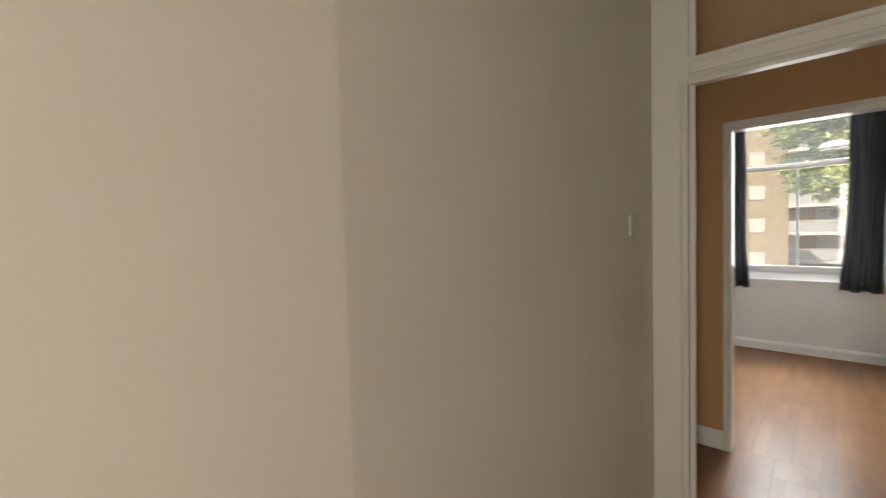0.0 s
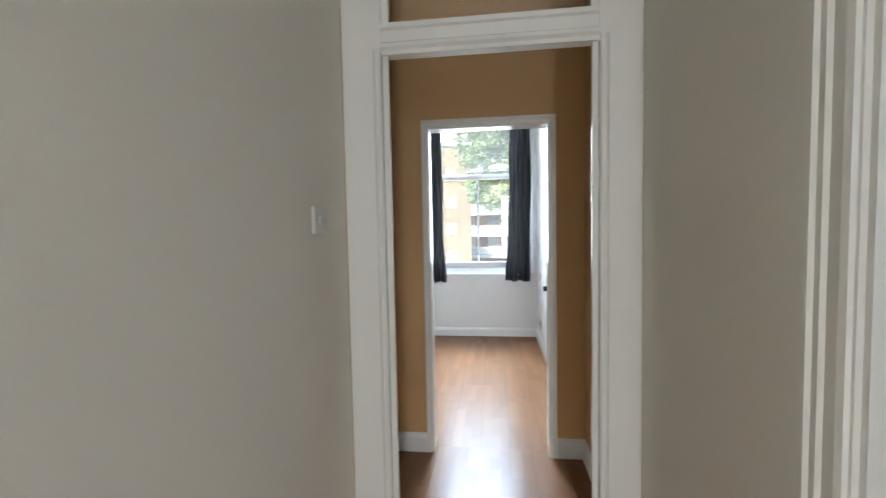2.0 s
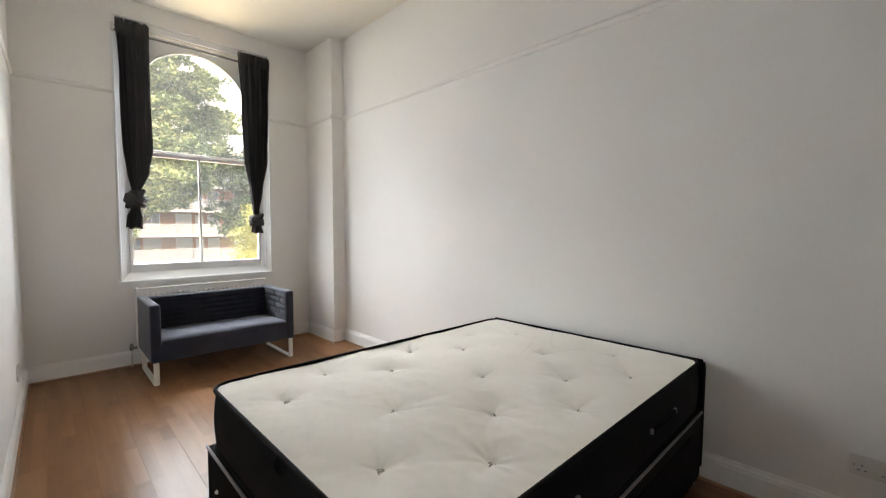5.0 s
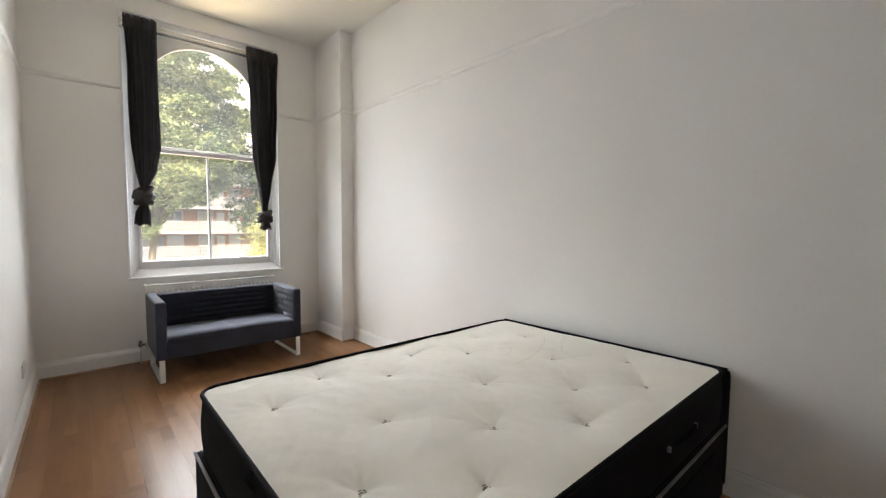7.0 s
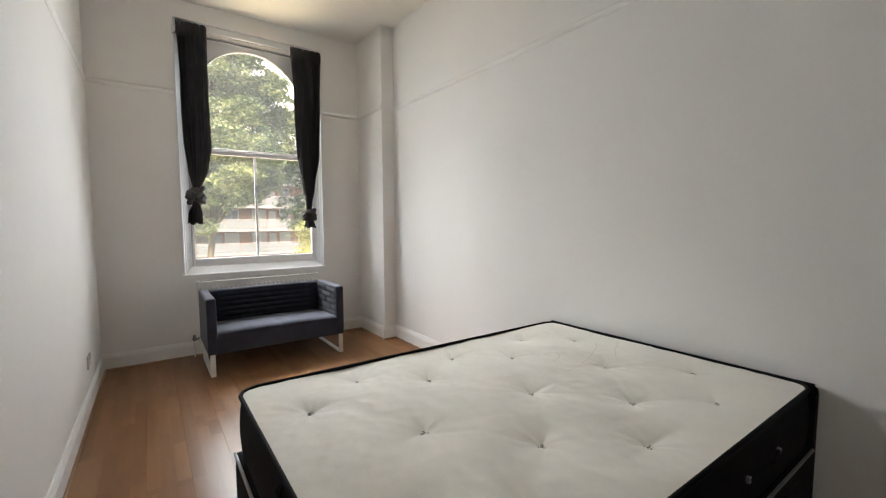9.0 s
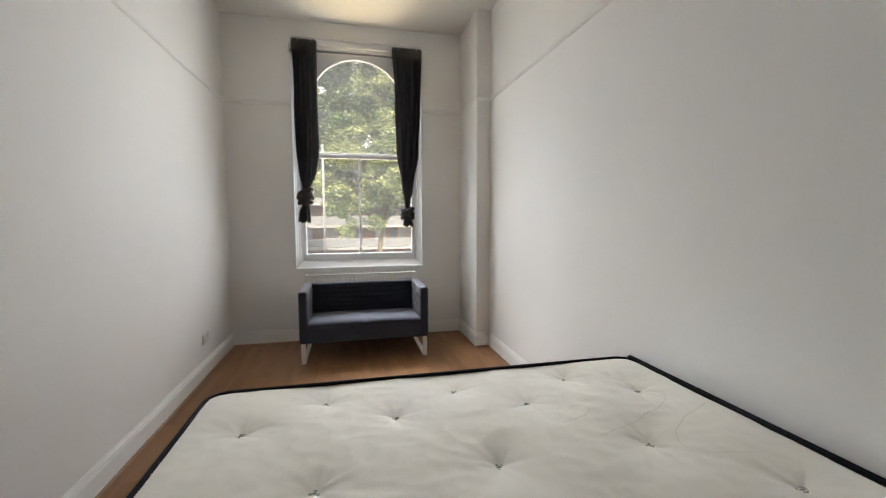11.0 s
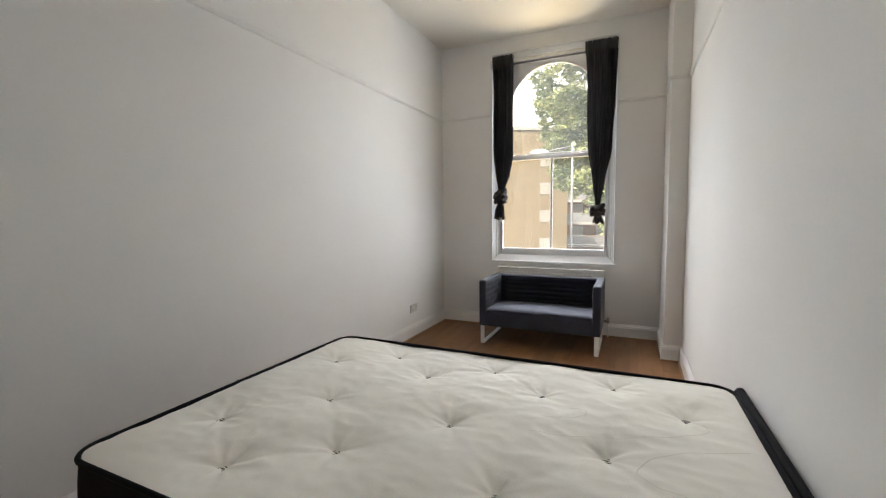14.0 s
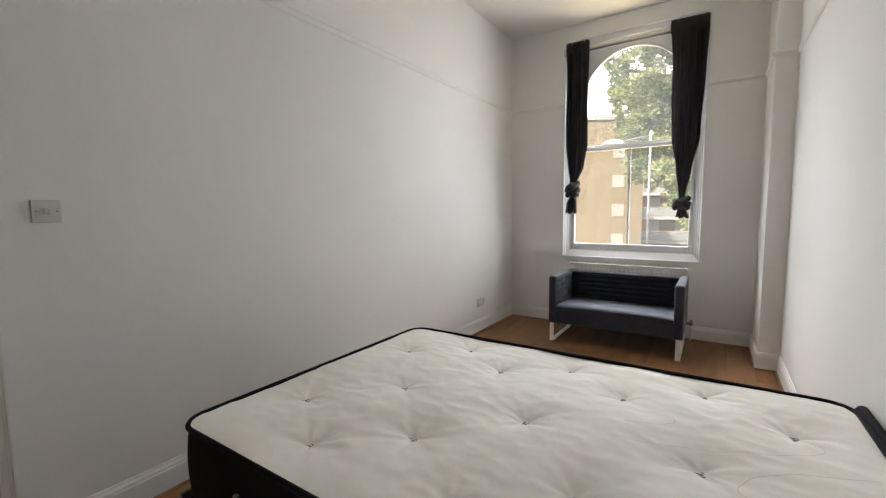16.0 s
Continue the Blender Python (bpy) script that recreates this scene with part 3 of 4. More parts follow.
# ---- windows ----
def sash_window(name, x0, x1, label):
    """A tall sash in a moulded surround: arched fixed pane over a lower sash with one glazing bar."""
    cx, y = (x0 + x1) / 2, 5.955
    win = thing(name, (cx, y, WZ0), label, "window")
    win["kind"] = "structure"
    # splayed, stepped surround: each side runs in from the wall face to the sash
    steps = [(0.0, -0.014), (0.014, -0.014), (0.022, 0.004), (0.034, 0.012), (0.038, 0.03), (0.056, 0.042), (0.060, 0.06), (0.088, 0.08), (0.092, 0.14), (0.0, 0.14)]
    for s in (1, -1):
        bm = bmesh.new()
        ex = x0 if s > 0 else x1
        prism(bm, steps, lambda u, v: (ex + s * u, FY + v, WZ0), lambda u, v: (ex + s * u, FY + v, WZ1))
        part("window_frame", bm, GLOSS_GREY, win)
    bm = bmesh.new()
    soft_box(bm, x0 + 0.035, x1 - 0.035, FY + 0.03, 6.09, 3.13, WZ1, 0.004)
    part("window_head", bm, GLOSS_GREY, win)
    bm = bmesh.new()
    prism(bm, [(-0.018, -0.006), (-0.018, 0.012), (-0.012, 0.018), (0.004, 0.022), (0.068, 0.078), (0.074, 0.086), (0.115, 0.088), (0.115, -0.006)],
          lambda u, v: (x0 - 0.006, FY + u, WZ0 + v), lambda u, v: (x1 + 0.006, FY + u, WZ0 + v))
    part("window_sill", bm, GLOSS_GREY, win)
    # lower sash
    g0, g1 = x0 + 0.118, x1 - 0.118
    bm = bmesh.new()
    soft_box(bm, x0 + 0.09, g0, y, y + 0.045, 0.865, 2.03, 0.004)
    soft_box(bm, g1, x1 - 0.09, y, y + 0.045, 0.865, 2.03, 0.004)
    soft_box(bm, g0, g1, y, y + 0.045, 0.865, 0.938, 0.004)
    soft_box(bm, g0, g1, y - 0.004, y + 0.045, 1.975, 2.015, 0.004)
    soft_box(bm, cx - 0.011, cx + 0.011, y + 0.006, y + 0.04, 0.938, 1.976, 0.004)
    part("lower_sash", bm, GLOSS_GREY, win)
    for p0, p1 in ((g0, cx - 0.01), (cx + 0.01, g1)):
        p = part("pane", boxes((p0, p1, y + 0.02, y + 0.024, 0.936, 1.978)), GLASS, win)
        p.visible_shadow = False
    # upper sash behind it: a board with an arched opening
    zc, r, ya, yb = 2.545, 0.505, y + 0.05, y + 0.1
    outer = [(x0 + 0.09, 2.03), (x0 + 0.09, 3.14), (x1 - 0.09, 3.14), (x1 - 0.09, 2.03)]
    n = 28
    arc = [(cx - r * math.cos(math.pi * k / n), zc + r * math.sin(math.pi * k / n)) for k in range(n + 1)]
    inner = [(cx - r, 2.03)] + arc + [(cx + r, 2.03)]
    top = [(max(x0 + 0.09, min(x1 - 0.09, cx + (px - cx) * 1.6)), 3.14) for px, _ in inner]
    top[0], top[1], top[-2], top[-1] = (x0 + 0.09, 2.03), (x0 + 0.09, zc), (x1 - 0.09, zc), (x1 - 0.09, 2.03)
    bm = bmesh.new()
    rows = [[bm.verts.new((px, yy, pz)) for px, pz in pts] for yy in (ya, yb) for pts in (inner, top)]
    for i in range(len(inner) - 1):
        for q in ((rows[0], rows[1]), (rows[2], rows[3]), (rows[0], rows[2]), (rows[1], rows[3])):
            bm.faces.new((q[0][i], q[0][i + 1], q[1][i + 1], q[1][i]))
    part("arched_head", bm, GLOSS_GREY, win)
    bm = bmesh.new()
    tube(bm, [(px, ya - 0.004, pz) for px, pz in inner], 0.011, 8)
    part("arch_bead", bm, GLOSS_WHITE, win, "pale painted bead round the arch")
    bm = bmesh.new()
    soft_box(bm, x0 + 0.09, x1 - 0.09, ya, yb, 1.985, 2.045, 0.005)
    part("meeting_rail", bm, GLOSS_WHITE, win)
    bm = bmesh.new()
    a = [bm.verts.new((px, ya + 0.03, pz)) for px, pz in inner]
    b = [bm.verts.new((px, ya + 0.034, pz)) for px, pz in inner]
    bm.faces.new(a)
    bm.faces.new(b[::-1])
    for i in range(len(a)):
        j = (i + 1) % len(a)
        bm.faces.new((a[i], b[i], b[j], a[j]))
    p = part("pane", bm, GLASS, win)
    p.visible_shadow = False
    return win


sash_window("window_1", WX0, WX1, "tall white arched sash window with one glazing bar")
sash_window("window_2", LX0, LX1, "tall white sash window in the lounge street wall")


# ---- curtains ----
def curtain(name, sections, y, folds, mat, label, group, bottom_wave=0.01):
    """Hangs cloth through sections (z, x0, x1, fold depth); the folds run the whole height."""
    th = thing(name, ((sections[0][1] + sections[0][2]) / 2, y, sections[-1][0]), label, "curtain", group)
    bm = bmesh.new()
    cols = folds * 10
    rng = random.Random(len(name) * 7 + int(sections[0][1] * 100))
    ph = [rng.uniform(-0.8, 0.8) for _ in range(folds + 1)]
    zs, dense = [], []
    for (za, a0, a1, da), (zb, b0, b1, db) in zip(sections, sections[1:]):
        k = max(2, int((za - zb) / 0.06))
        for i in range(k):
            f = i / k
            s = f * f * (3 - 2 * f)
            dense.append((za + (zb - za) * f, a0 + (b0 - a0) * s, a1 + (b1 - a1) * s, da + (db - da) * s))
    dense.append(sections[-1])
    grid = []
    for zi, (z, x0, x1, d) in enumerate(dense):
        row = []
        for c in range(cols + 1):
            u = c / cols
            w = u * folds
            off = math.sin(w * math.tau + ph[int(min(w, folds))] * 0.6 + 0.25 * math.sin(z * 3 + u * 5))
            sway = 0.35 * math.sin(z * 2.1 + u * 9)
            row.append(bm.verts.new((x0 + (x1 - x0) * u + 0.006 * math.sin(z * 5 + u * 17), y + d * (off + sway) + 0.3 * d * math.sin(w * math.tau * 2.3),
                                     z + (bottom_wave * math.sin(u * 13) if zi == len(dense) - 1 else 0))))
        grid.append(row)
    for r0, r1 in zip(grid, grid[1:]):
        for c in range(cols):
            bm.faces.new((r0[c], r0[c + 1], r1[c + 1], r1[c])).smooth = True
    bmesh.ops.solidify(bm, geom=bm.faces[:], thickness=0.003)
    part("cloth", bm, mat, th)
    z, x0, x1, d = sections[0]
    steps = folds * 3
    for i in range(steps):
        bm = bmesh.new()
        xa = x0 + (x1 - x0) * i / steps
        xm, w = xa + (x1 - x0) / steps / 2, (x1 - x0) / steps
        lift, lean = 0.003 * math.sin(i * 2.1), 0.004 * math.sin(i * 1.7)
        tube(bm, [(xm - lean, y + 0.002, z - 0.13), (xm, y - 0.006 - 0.004 * (i % 2), z - 0.085), (xm, y - 0.008 - 0.005 * (i % 2), z - 0.03), (xm + lean, y - 0.004, z + 0.008 + lift)],
             [w * 0.25, w * 0.56, w * 0.60, w * 0.52], 10)
        part("pleat", bm, mat, th)
    return th


def knot(parent, x, y, z, w, h, mat):
    """Cloth tied on itself: a creased core with thick folds wrapped across it."""
    bm = bmesh.new()
    b2 = bmesh.new()
    bmesh.ops.create_icosphere(b2, subdivisions=5, radius=1)
    for v in b2.verts:
        q = v.co.copy()
        k = 1 + 0.20 * noise.noise(q * 1.7 + Vector((x * 9, 0, z * 5))) + 0.07 * abs(math.sin(q.x * 4 + q.z * 7)) - 0.05
        v.co = Vector((q.x * w * k, q.y * 0.064 * k, q.z * h * 1.05 * k))
    for f in b2.faces:
        f.smooth = True
    join(bm, b2, Matrix.Translation((x, y, z)))
    part("knot", bm, mat, parent)
    for tilt, rise, rr in ((1.0, 0.15, 0.022), (-0.85, -0.1, 0.020)):
        bm = bmesh.new()
        pts, rad_ = [], []
        for k in range(28):
            a = k * math.tau / 28
            pts.append((x + math.cos(a) * w * 0.72, y + math.sin(a) * 0.05, z + (math.cos(a) * tilt + rise) * h * 0.8 + 0.006 * math.sin(3 * a + x)))
            rad_.append(rr * (0.85 + 0.3 * math.sin(2 * a + tilt) ** 2))
        tube(bm, pts, rad_, 10, closed=True)
        part("knot_wrap", bm, mat, parent)


CY = 5.835
c = curtain("curtain", [(3.14, 1.492, 1.735, 0.024), (2.6, 1.505, 1.742, 0.03), (2.05, 1.515, 1.738, 0.032), (1.78, 1.535, 1.70, 0.03), (1.62, 1.565, 1.63, 0.022),
                        (1.53, 1.565, 1.63, 0.02), (1.46, 1.55, 1.632, 0.028), (1.40, 1.522, 1.645, 0.034), (1.285, 1.512, 1.648, 0.036)], CY, 5, CURTAIN,
            "charcoal curtain knotted near its end beside the arched window", "bedroom curtains")
knot(c, 1.593, CY - 0.02, 1.545, 0.080, 0.080, CURTAIN)
c = curtain("curtain", [(3.135, 2.512, 2.832, 0.024), (2.6, 2.535, 2.825, 0.03), (2.05, 2.555, 2.79, 0.032), (1.68, 2.60, 2.73, 0.03), (1.45, 2.63, 2.695, 0.022),
                        (1.36, 2.63, 2.70, 0.02), (1.32, 2.625, 2.71, 0.024), (1.235, 2.61, 2.738, 0.026)], CY, 6, CURTAIN,
            "charcoal curtain knotted near its end beside the arched window", "bedroom curtains")
knot(c, 2.662, CY - 0.02, 1.372, 0.078, 0.062, CURTAIN)
curtain("curtain", [(3.14, -0.745, -0.50, 0.02), (2.0, -0.73, -0.50, 0.022), (1.2, -0.71, -0.49, 0.02), (0.85, -0.69, -0.475, 0.022), (0.70, -0.675, -0.47, 0.024)], CY, 5, CURTAIN_SHEEN,
        "dark satin curtain hanging loose beside the lounge window", "lounge curtains")
curtain("curtain", [(3.14, 0.335, 0.575, 0.02), (2.0, 0.32, 0.575, 0.022), (1.2, 0.295, 0.565, 0.022), (0.71, 0.262, 0.555, 0.024)], CY, 6, CURTAIN_SHEEN,
        "dark satin curtain hanging loose beside the lounge window", "lounge curtains")
for x0, x1 in ((WX0, WX1), (LX0, LX1)):
    rod = thing("curtain_rod", ((x0 + x1) / 2, CY, 3.06), "double white curtain track under the window head", "curtain rod", "curtain rods")
    bm = bmesh.new()
    tube(bm, [(x0 + 0.01, CY + 0.012, 3.082), (x1 - 0.01, CY + 0.012, 3.082)], 0.014, 12)
    part("rod", bm, SOFA_LEG, rod)
    bm = bmesh.new()
    tube(bm, [(x0 + 0.01, CY + 0.03, 3.05), (x1 - 0.01, CY + 0.03, 3.05)], 0.010, 12)
    part("rod", bm, GUNMETAL, rod)
    for bx in (x0 + 0.012, x1 - 0.012):
        bm = bmesh.new()
        soft_box(bm, bx - 0.01, bx + 0.01, CY - 0.005, FY + 0.03, 3.03, 3.105, 0.004)
        part("bracket", bm, STEEL, rod)


# ---- electrical fittings ----
def socket_plate(name, centre, normal, width, label, category, kind_of, group=""):
    """A flush white plate; normal is the way it faces (+x or -x)."""
    th = thing(name, centre, label, category, group)
    x, y, z = centre
    s = normal
    def slab(y0, y1, z0, z1, d0, d1, r=0.002):
        bm = bmesh.new()
        soft_box(bm, min(x + s * d0, x + s * d1), max(x + s * d0, x + s * d1), y + y0, y + y1, z + z0, z + z1, r)
        return bm
    h = width / 2
    part("plate", slab(-h, h, -0.043, 0.043, 0.0, 0.010, 0.003), PLASTIC, th)
    if kind_of == "socket":
        for c0 in (-0.036, 0.036):
            part("rocker", slab(c0 - 0.012 + (0.02 if c0 > 0 else -0.02) * 0.6, c0 + 0.004 + (0.02 if c0 > 0 else -0.02) * 0.6, 0.008, 0.03, 0.009, 0.014), PLASTIC, th)
            # pin holes are dark pads, their shade put into the colour
            bm = bmesh.new()
            for yy, zz, a, b in ((c0, 0.002, 0.002, 0.005), (c0 - 0.011, -0.018, 0.004, 0.002), (c0 + 0.011, -0.018, 0.004, 0.002)):
                join(bm, slab(yy - a, yy + a, zz - b, zz + b, 0.0095, 0.0104, 0.0003))
            part("pin_hole_pad", bm, DARK, th)
    else:
        part("rocker", slab(-0.011, 0.011, -0.013, 0.013, 0.009, 0.0130), PLASTIC, th)
    for yy in (-h + 0.013, h - 0.013):
        part("screw", slab(yy - 0.003, yy + 0.003, -0.003, 0.003, 0.0095, 0.011, 0.001), GUNMETAL, th)
    return th


socket_plate("wall_socket", (west_x(5.065), 5.065, 0.318), 1, 0.147, "white double wall socket low on the wall", "socket", "socket", "wall sockets")
socket_plate("wall_socket", (3.43, 1.083, 0.312), -1, 0.147, "white double wall socket near the bed", "socket", "socket", "wall sockets")
socket_plate("wall_socket", (0.65, 5.55, 0.25), -1, 0.147, "white double wall socket in the lounge", "socket", "socket", "wall sockets")
socket_plate("aerial_socket", (0.65, 5.5, 0.80), -1, 0.086, "small white aerial outlet on the lounge wall", "socket", "switch")
socket_plate("light_switch", (west_x(1.585), 1.585, 1.34), 1, 0.088, "white single light switch by the doorway", "light switch", "switch", "light switches")
socket_plate("light_switch", (HX, 1.99, 1.413), 1, 0.094, "white single light switch on the hall wall", "light switch", "switch", "light switches")

# ---- ceiling lamp ----
LX, LY = 2.14, 3.28
lamp = thing("pendant_lamp", (LX, LY, 2.75), "beige frosted bowl pendant lamp, switched off", "lamp")
bm = bmesh.new()
R = 0.23
lathe(bm, [(0.012, 0.0), (0.06, 0.006), (0.12, 0.03), (0.175, 0.07), (0.212, 0.115), (R, 0.16), (0.232, 0.165), (0.224, 0.165), (0.205, 0.12), (0.168, 0.078), (0.115, 0.04), (0.05, 0.016)], (LX, LY, 2.755), 40)
part("shade", bm, SHADE, lamp)
bm = bmesh.new()
lathe(bm, [(0.003, -0.012), (0.008, -0.008), (0.01, 0.0), (0.006, 0.008), (0.006, 0.03)], (LX, LY, 2.752), 16)
part("finial", bm, BRASS, lamp)
for k in range(3):
    a = k * math.tau / 3
    bm = bmesh.new()
    tube(bm, [(LX + 0.222 * math.cos(a), LY + 0.222 * math.sin(a), 2.915), (LX + 0.02 * math.cos(a), LY + 0.02 * math.sin(a), 3.3)], 0.003, 6)
    part("hanger", bm, BRASS, lamp)
bm = bmesh.new()
lathe(bm, [(0.05, 0.055), (0.05, 0.04), (0.03, 0.01), (0.012, 0.0)], (LX, LY, TOP - 0.055), 24)
part("ceiling_rose", bm, PLASTIC, lamp)

# ---- divan bed ----
BX0, BX1, BY0, BY1 = 1.475, 3.372, 1.705, 3.035
base = thing("divan_base", ((BX0 + BX1) / 2, (BY0 + BY1) / 2, 0), "black upholstered divan bed base with grey piping", "bed base")
bm = bmesh.new()
for x0, x1 in ((BX0 - 0.018, (BX0 + BX1) / 2 - 0.002), ((BX0 + BX1) / 2 + 0.002, BX1)):
    soft_box(bm, x0, x1, BY0 - 0.015, BY1 + 0.02, 0.03, 0.375, 0.018, 3)
part("body", bm, BLACK_CLOTH, base)
bm = bmesh.new()
e = 0.012
tube(bm, [(BX0 - 0.018 + e, BY0 - 0.015, 0.372), (BX1 - e, BY0 - 0.015, 0.372)], 0.006, 8)
part("piping", bm, CORD, base, "grey corded piping")
bm = bmesh.new()
tube(bm, [(BX0 - 0.018, BY0 - 0.015 + e, 0.372), (BX0 - 0.018, BY1 + 0.02 - e, 0.372)], 0.006, 8)
part("piping", bm, CORD, base, "grey corded piping")
for x0, x1 in ((1.62, 2.28), (2.46, 3.2)):
    bm = bmesh.new()
    soft_box(bm, x0, x1, BY0 - 0.021, BY0 - 0.013, 0.06, 0.31, 0.004)
    part("drawer_front", bm, BLACK_CLOTH, base)
for x in (BX0 + 0.02, 2.3, 2.54, BX1 - 0.04):
    for y in (BY0 + 0.02, BY1 - 0.02):
        bm = bmesh.new()
        lathe(bm, [(0.018, 0.0), (0.022, 0.004), (0.022, 0.014), (0.008, 0.02), (0.008, 0.034)], (x, y, 0.0), 16)
        part("glide", bm, STEEL, base, "chrome glide")
for y in (BY1 - 0.13, BY0 + 0.2):
    bm = bmesh.new()
    b2 = bmesh.new()
    bmesh.ops.create_icosphere(b2, subdivisions=2, radius=0.009)
    join(bm, b2, Matrix.Translation((BX0 - 0.02, y, 0.24)))
    part("stud", bm, STEEL, base)

head = thing("headboard", (3.4, (BY0 + BY1) / 2, 0), "low black upholstered headboard between mattress and wall", "headboard")
bm = bmesh.new()
prism(bm, [(3.380 + 0.048 * u, z) for u, z in ((0, 0.06), (1, 0.06), (1, 0.585), (0.93, 0.612), (0.75, 0.626), (0.5, 0.63), (0.25, 0.626), (0.07, 0.612), (0, 0.585))],
      lambda u, v: (u, BY0 - 0.01, v), lambda u, v: (u, BY1 + 0.035, v))
bmesh.ops.bevel(bm, geom=[ed for ed in bm.edges if abs(ed.verts[0].co.y - ed.verts[1].co.y) < 1e-6], offset=0.012, segments=3, affect="EDGES")
part("panel", bm, BLACK_CLOTH, head)
for y in (BY0 + 0.15, BY1 - 0.15):
    bm = bmesh.new()
    soft_box(bm, 3.395, 3.415, y - 0.03, y + 0.03, 0.0, 0.062, 0.003)
    part("strut", bm, BLACK_CLOTH, head)

mattress = thing("mattress", ((BX0 + BX1) / 2, (BY0 + BY1) / 2, 0.378), "cream tufted mattress with black side panels and piping", "mattress")
TUFTS = [(x, y) for y in (2.888, 2.352, 1.878) for x in (1.922, 2.435, 2.938)] + [(x, y) for y in (2.708, 2.072) for x in (1.66, 2.175, 2.683, 3.178)]
GROOVES = [(a, b) for a, b in itertools.combinations(TUFTS, 2) if math.dist(a, b) < 0.42]
ZT = 0.628


def mat_outline(inset, n=10, r=0.085):
    pts = []
    for cx, cy, a0 in ((BX1 - r, BY1 - r, 0), (BX0 + r, BY1 - r, 90), (BX0 + r, BY0 + r, 180), (BX1 - r, BY0 + r, 270)):
        for k in range(n + 1):
            a = radians(a0 + 90 * k / n)
            pts.append((cx + (r - inset) * math.cos(a), cy + (r - inset) * math.sin(a)))
    return pts


def top_height(x, y):
    edge = min(x - BX0, BX1 - x, y - BY0, BY1 - y)
    z = ZT + 0.011 * (1 - math.exp(-max(edge, 0) / 0.09))
    for tx, ty in TUFTS:
        dx, dy = x - tx, y - ty
        d2 = dx * dx + dy * dy
        if d2 < 0.16:
            d = math.sqrt(d2)
            z -= 0.013 * math.exp(-d / 0.024) + 0.024 * math.exp(-(d / 0.12) ** 1.4)
            # cloth gathered towards the stitch
            a = math.atan2(dy, dx)
            pull = math.exp(-d / 0.07) * min(1, d / 0.02)
            z += pull * (0.0030 * math.sin(a * 3 + tx * 7) + 0.0022 * math.sin(a * 7 + ty * 13) + 0.0012 * math.sin(a * 13 + tx * 5))
    for (ax, ay), (bx, by) in GROOVES:
        # shallow seams pulled between neighbouring stitches
        ux, uy = bx - ax, by - ay
        ll = ux * ux + uy * uy
        f = ((x - ax) * ux + (y - ay) * uy) / ll
        if 0 < f < 1:
            off = ((x - ax) * uy - (y - ay) * ux) / math.sqrt(ll) + 0.006 * math.sin(f * 9 + ax * 5)
            if abs(off) < 0.06:
                z -= (0.0010 + 0.0009 * math.sin(ax * 31 + by * 17)) * math.exp(-(off / 0.014) ** 2) * math.sin(math.pi * f) ** 0.5
    z += 0.004 * noise.noise(Vector((x * 2.2, y * 2.2, 3))) + 0.0032 * noise.noise(Vector((x * 8, y * 11, 7))) + 0.0034 * (0.5 - abs(noise.noise(Vector((x * 9 + y * 4, y * 13 - x * 3, 1))))) + 0.0009 * noise.noise(Vector((x * 26, y * 30, 1)))
    return z


bm = bmesh.new()
NX, NY = 250, 176
r = 0.08
grid = []
for j in range(NY + 1):
    row = []
    for i in range(NX + 1):
        x, y = BX0 + (BX1 - BX0) * i / NX, BY0 + (BY1 - BY0) * j / NY
        cx, cy = min(max(x, BX0 + r), BX1 - r), min(max(y, BY0 + r), BY1 - r)
        dx, dy = x - cx, y - cy
        if dx and dy:
            # squeeze the corner squares into quarter discs
            m = max(abs(dx), abs(dy)) / math.hypot(dx, dy)
            x, y = cx + dx * m, cy + dy * m
        row.append(bm.verts.new((x, y, top_height(x, y))))
    grid.append(row)
for j in range(NY):
    for i in range(NX):
        bm.faces.new((grid[j][i], grid[j][i + 1], grid[j + 1][i + 1], grid[j + 1][i])).smooth = True
part("top_panel", bm, TICKING, mattress, "cream quilted ticking, faintly marked")
bm = bmesh.new()
rings = []
for k in range(9):
    f = k / 8
    bulge = 0.010 * math.sin(math.pi * f)
    rings.append([bm.verts.new((x, y, 0.378 + (ZT - 0.378) * f)) for x, y in mat_outline(-bulge)])
n = len(rings[0])
for r0, r1 in zip(rings, rings[1:]):
    for i in range(n):
        bm.faces.new((r0[i], r0[(i + 1) % n], r1[(i + 1) % n], r1[i])).smooth = True
bm.faces.new(rings[0][::-1])
part("side_panel", bm, BLACK_CLOTH, mattress, "black quilted side panel")
for z, rr in ((ZT + 0.002, 0.0085), (0.388, 0.007)):
    bm = bmesh.new()
    tube(bm, [(x, y, z) for x, y in mat_outline(-0.002)], rr, 8, closed=True)
    part("piping", bm, BLACK_CLOTH, mattress, "black taped edge")
for tx, ty in TUFTS:
    bm = bmesh.new()
    z = top_height(tx, ty)
    tube(bm, [(tx + 0.0145 * math.cos(k * math.tau / 12), ty + 0.011 * math.sin(k * math.tau / 12), z + 0.004) for k in range(12)], 0.0026, 6, closed=True)
    tube(bm, [(tx - 0.012, ty, z + 0.003), (tx, ty + 0.002, z + 0.004), (tx + 0.012, ty - 0.001, z + 0.003)], 0.0024, 6)
    part("tuft", bm, TUFT, mattress)
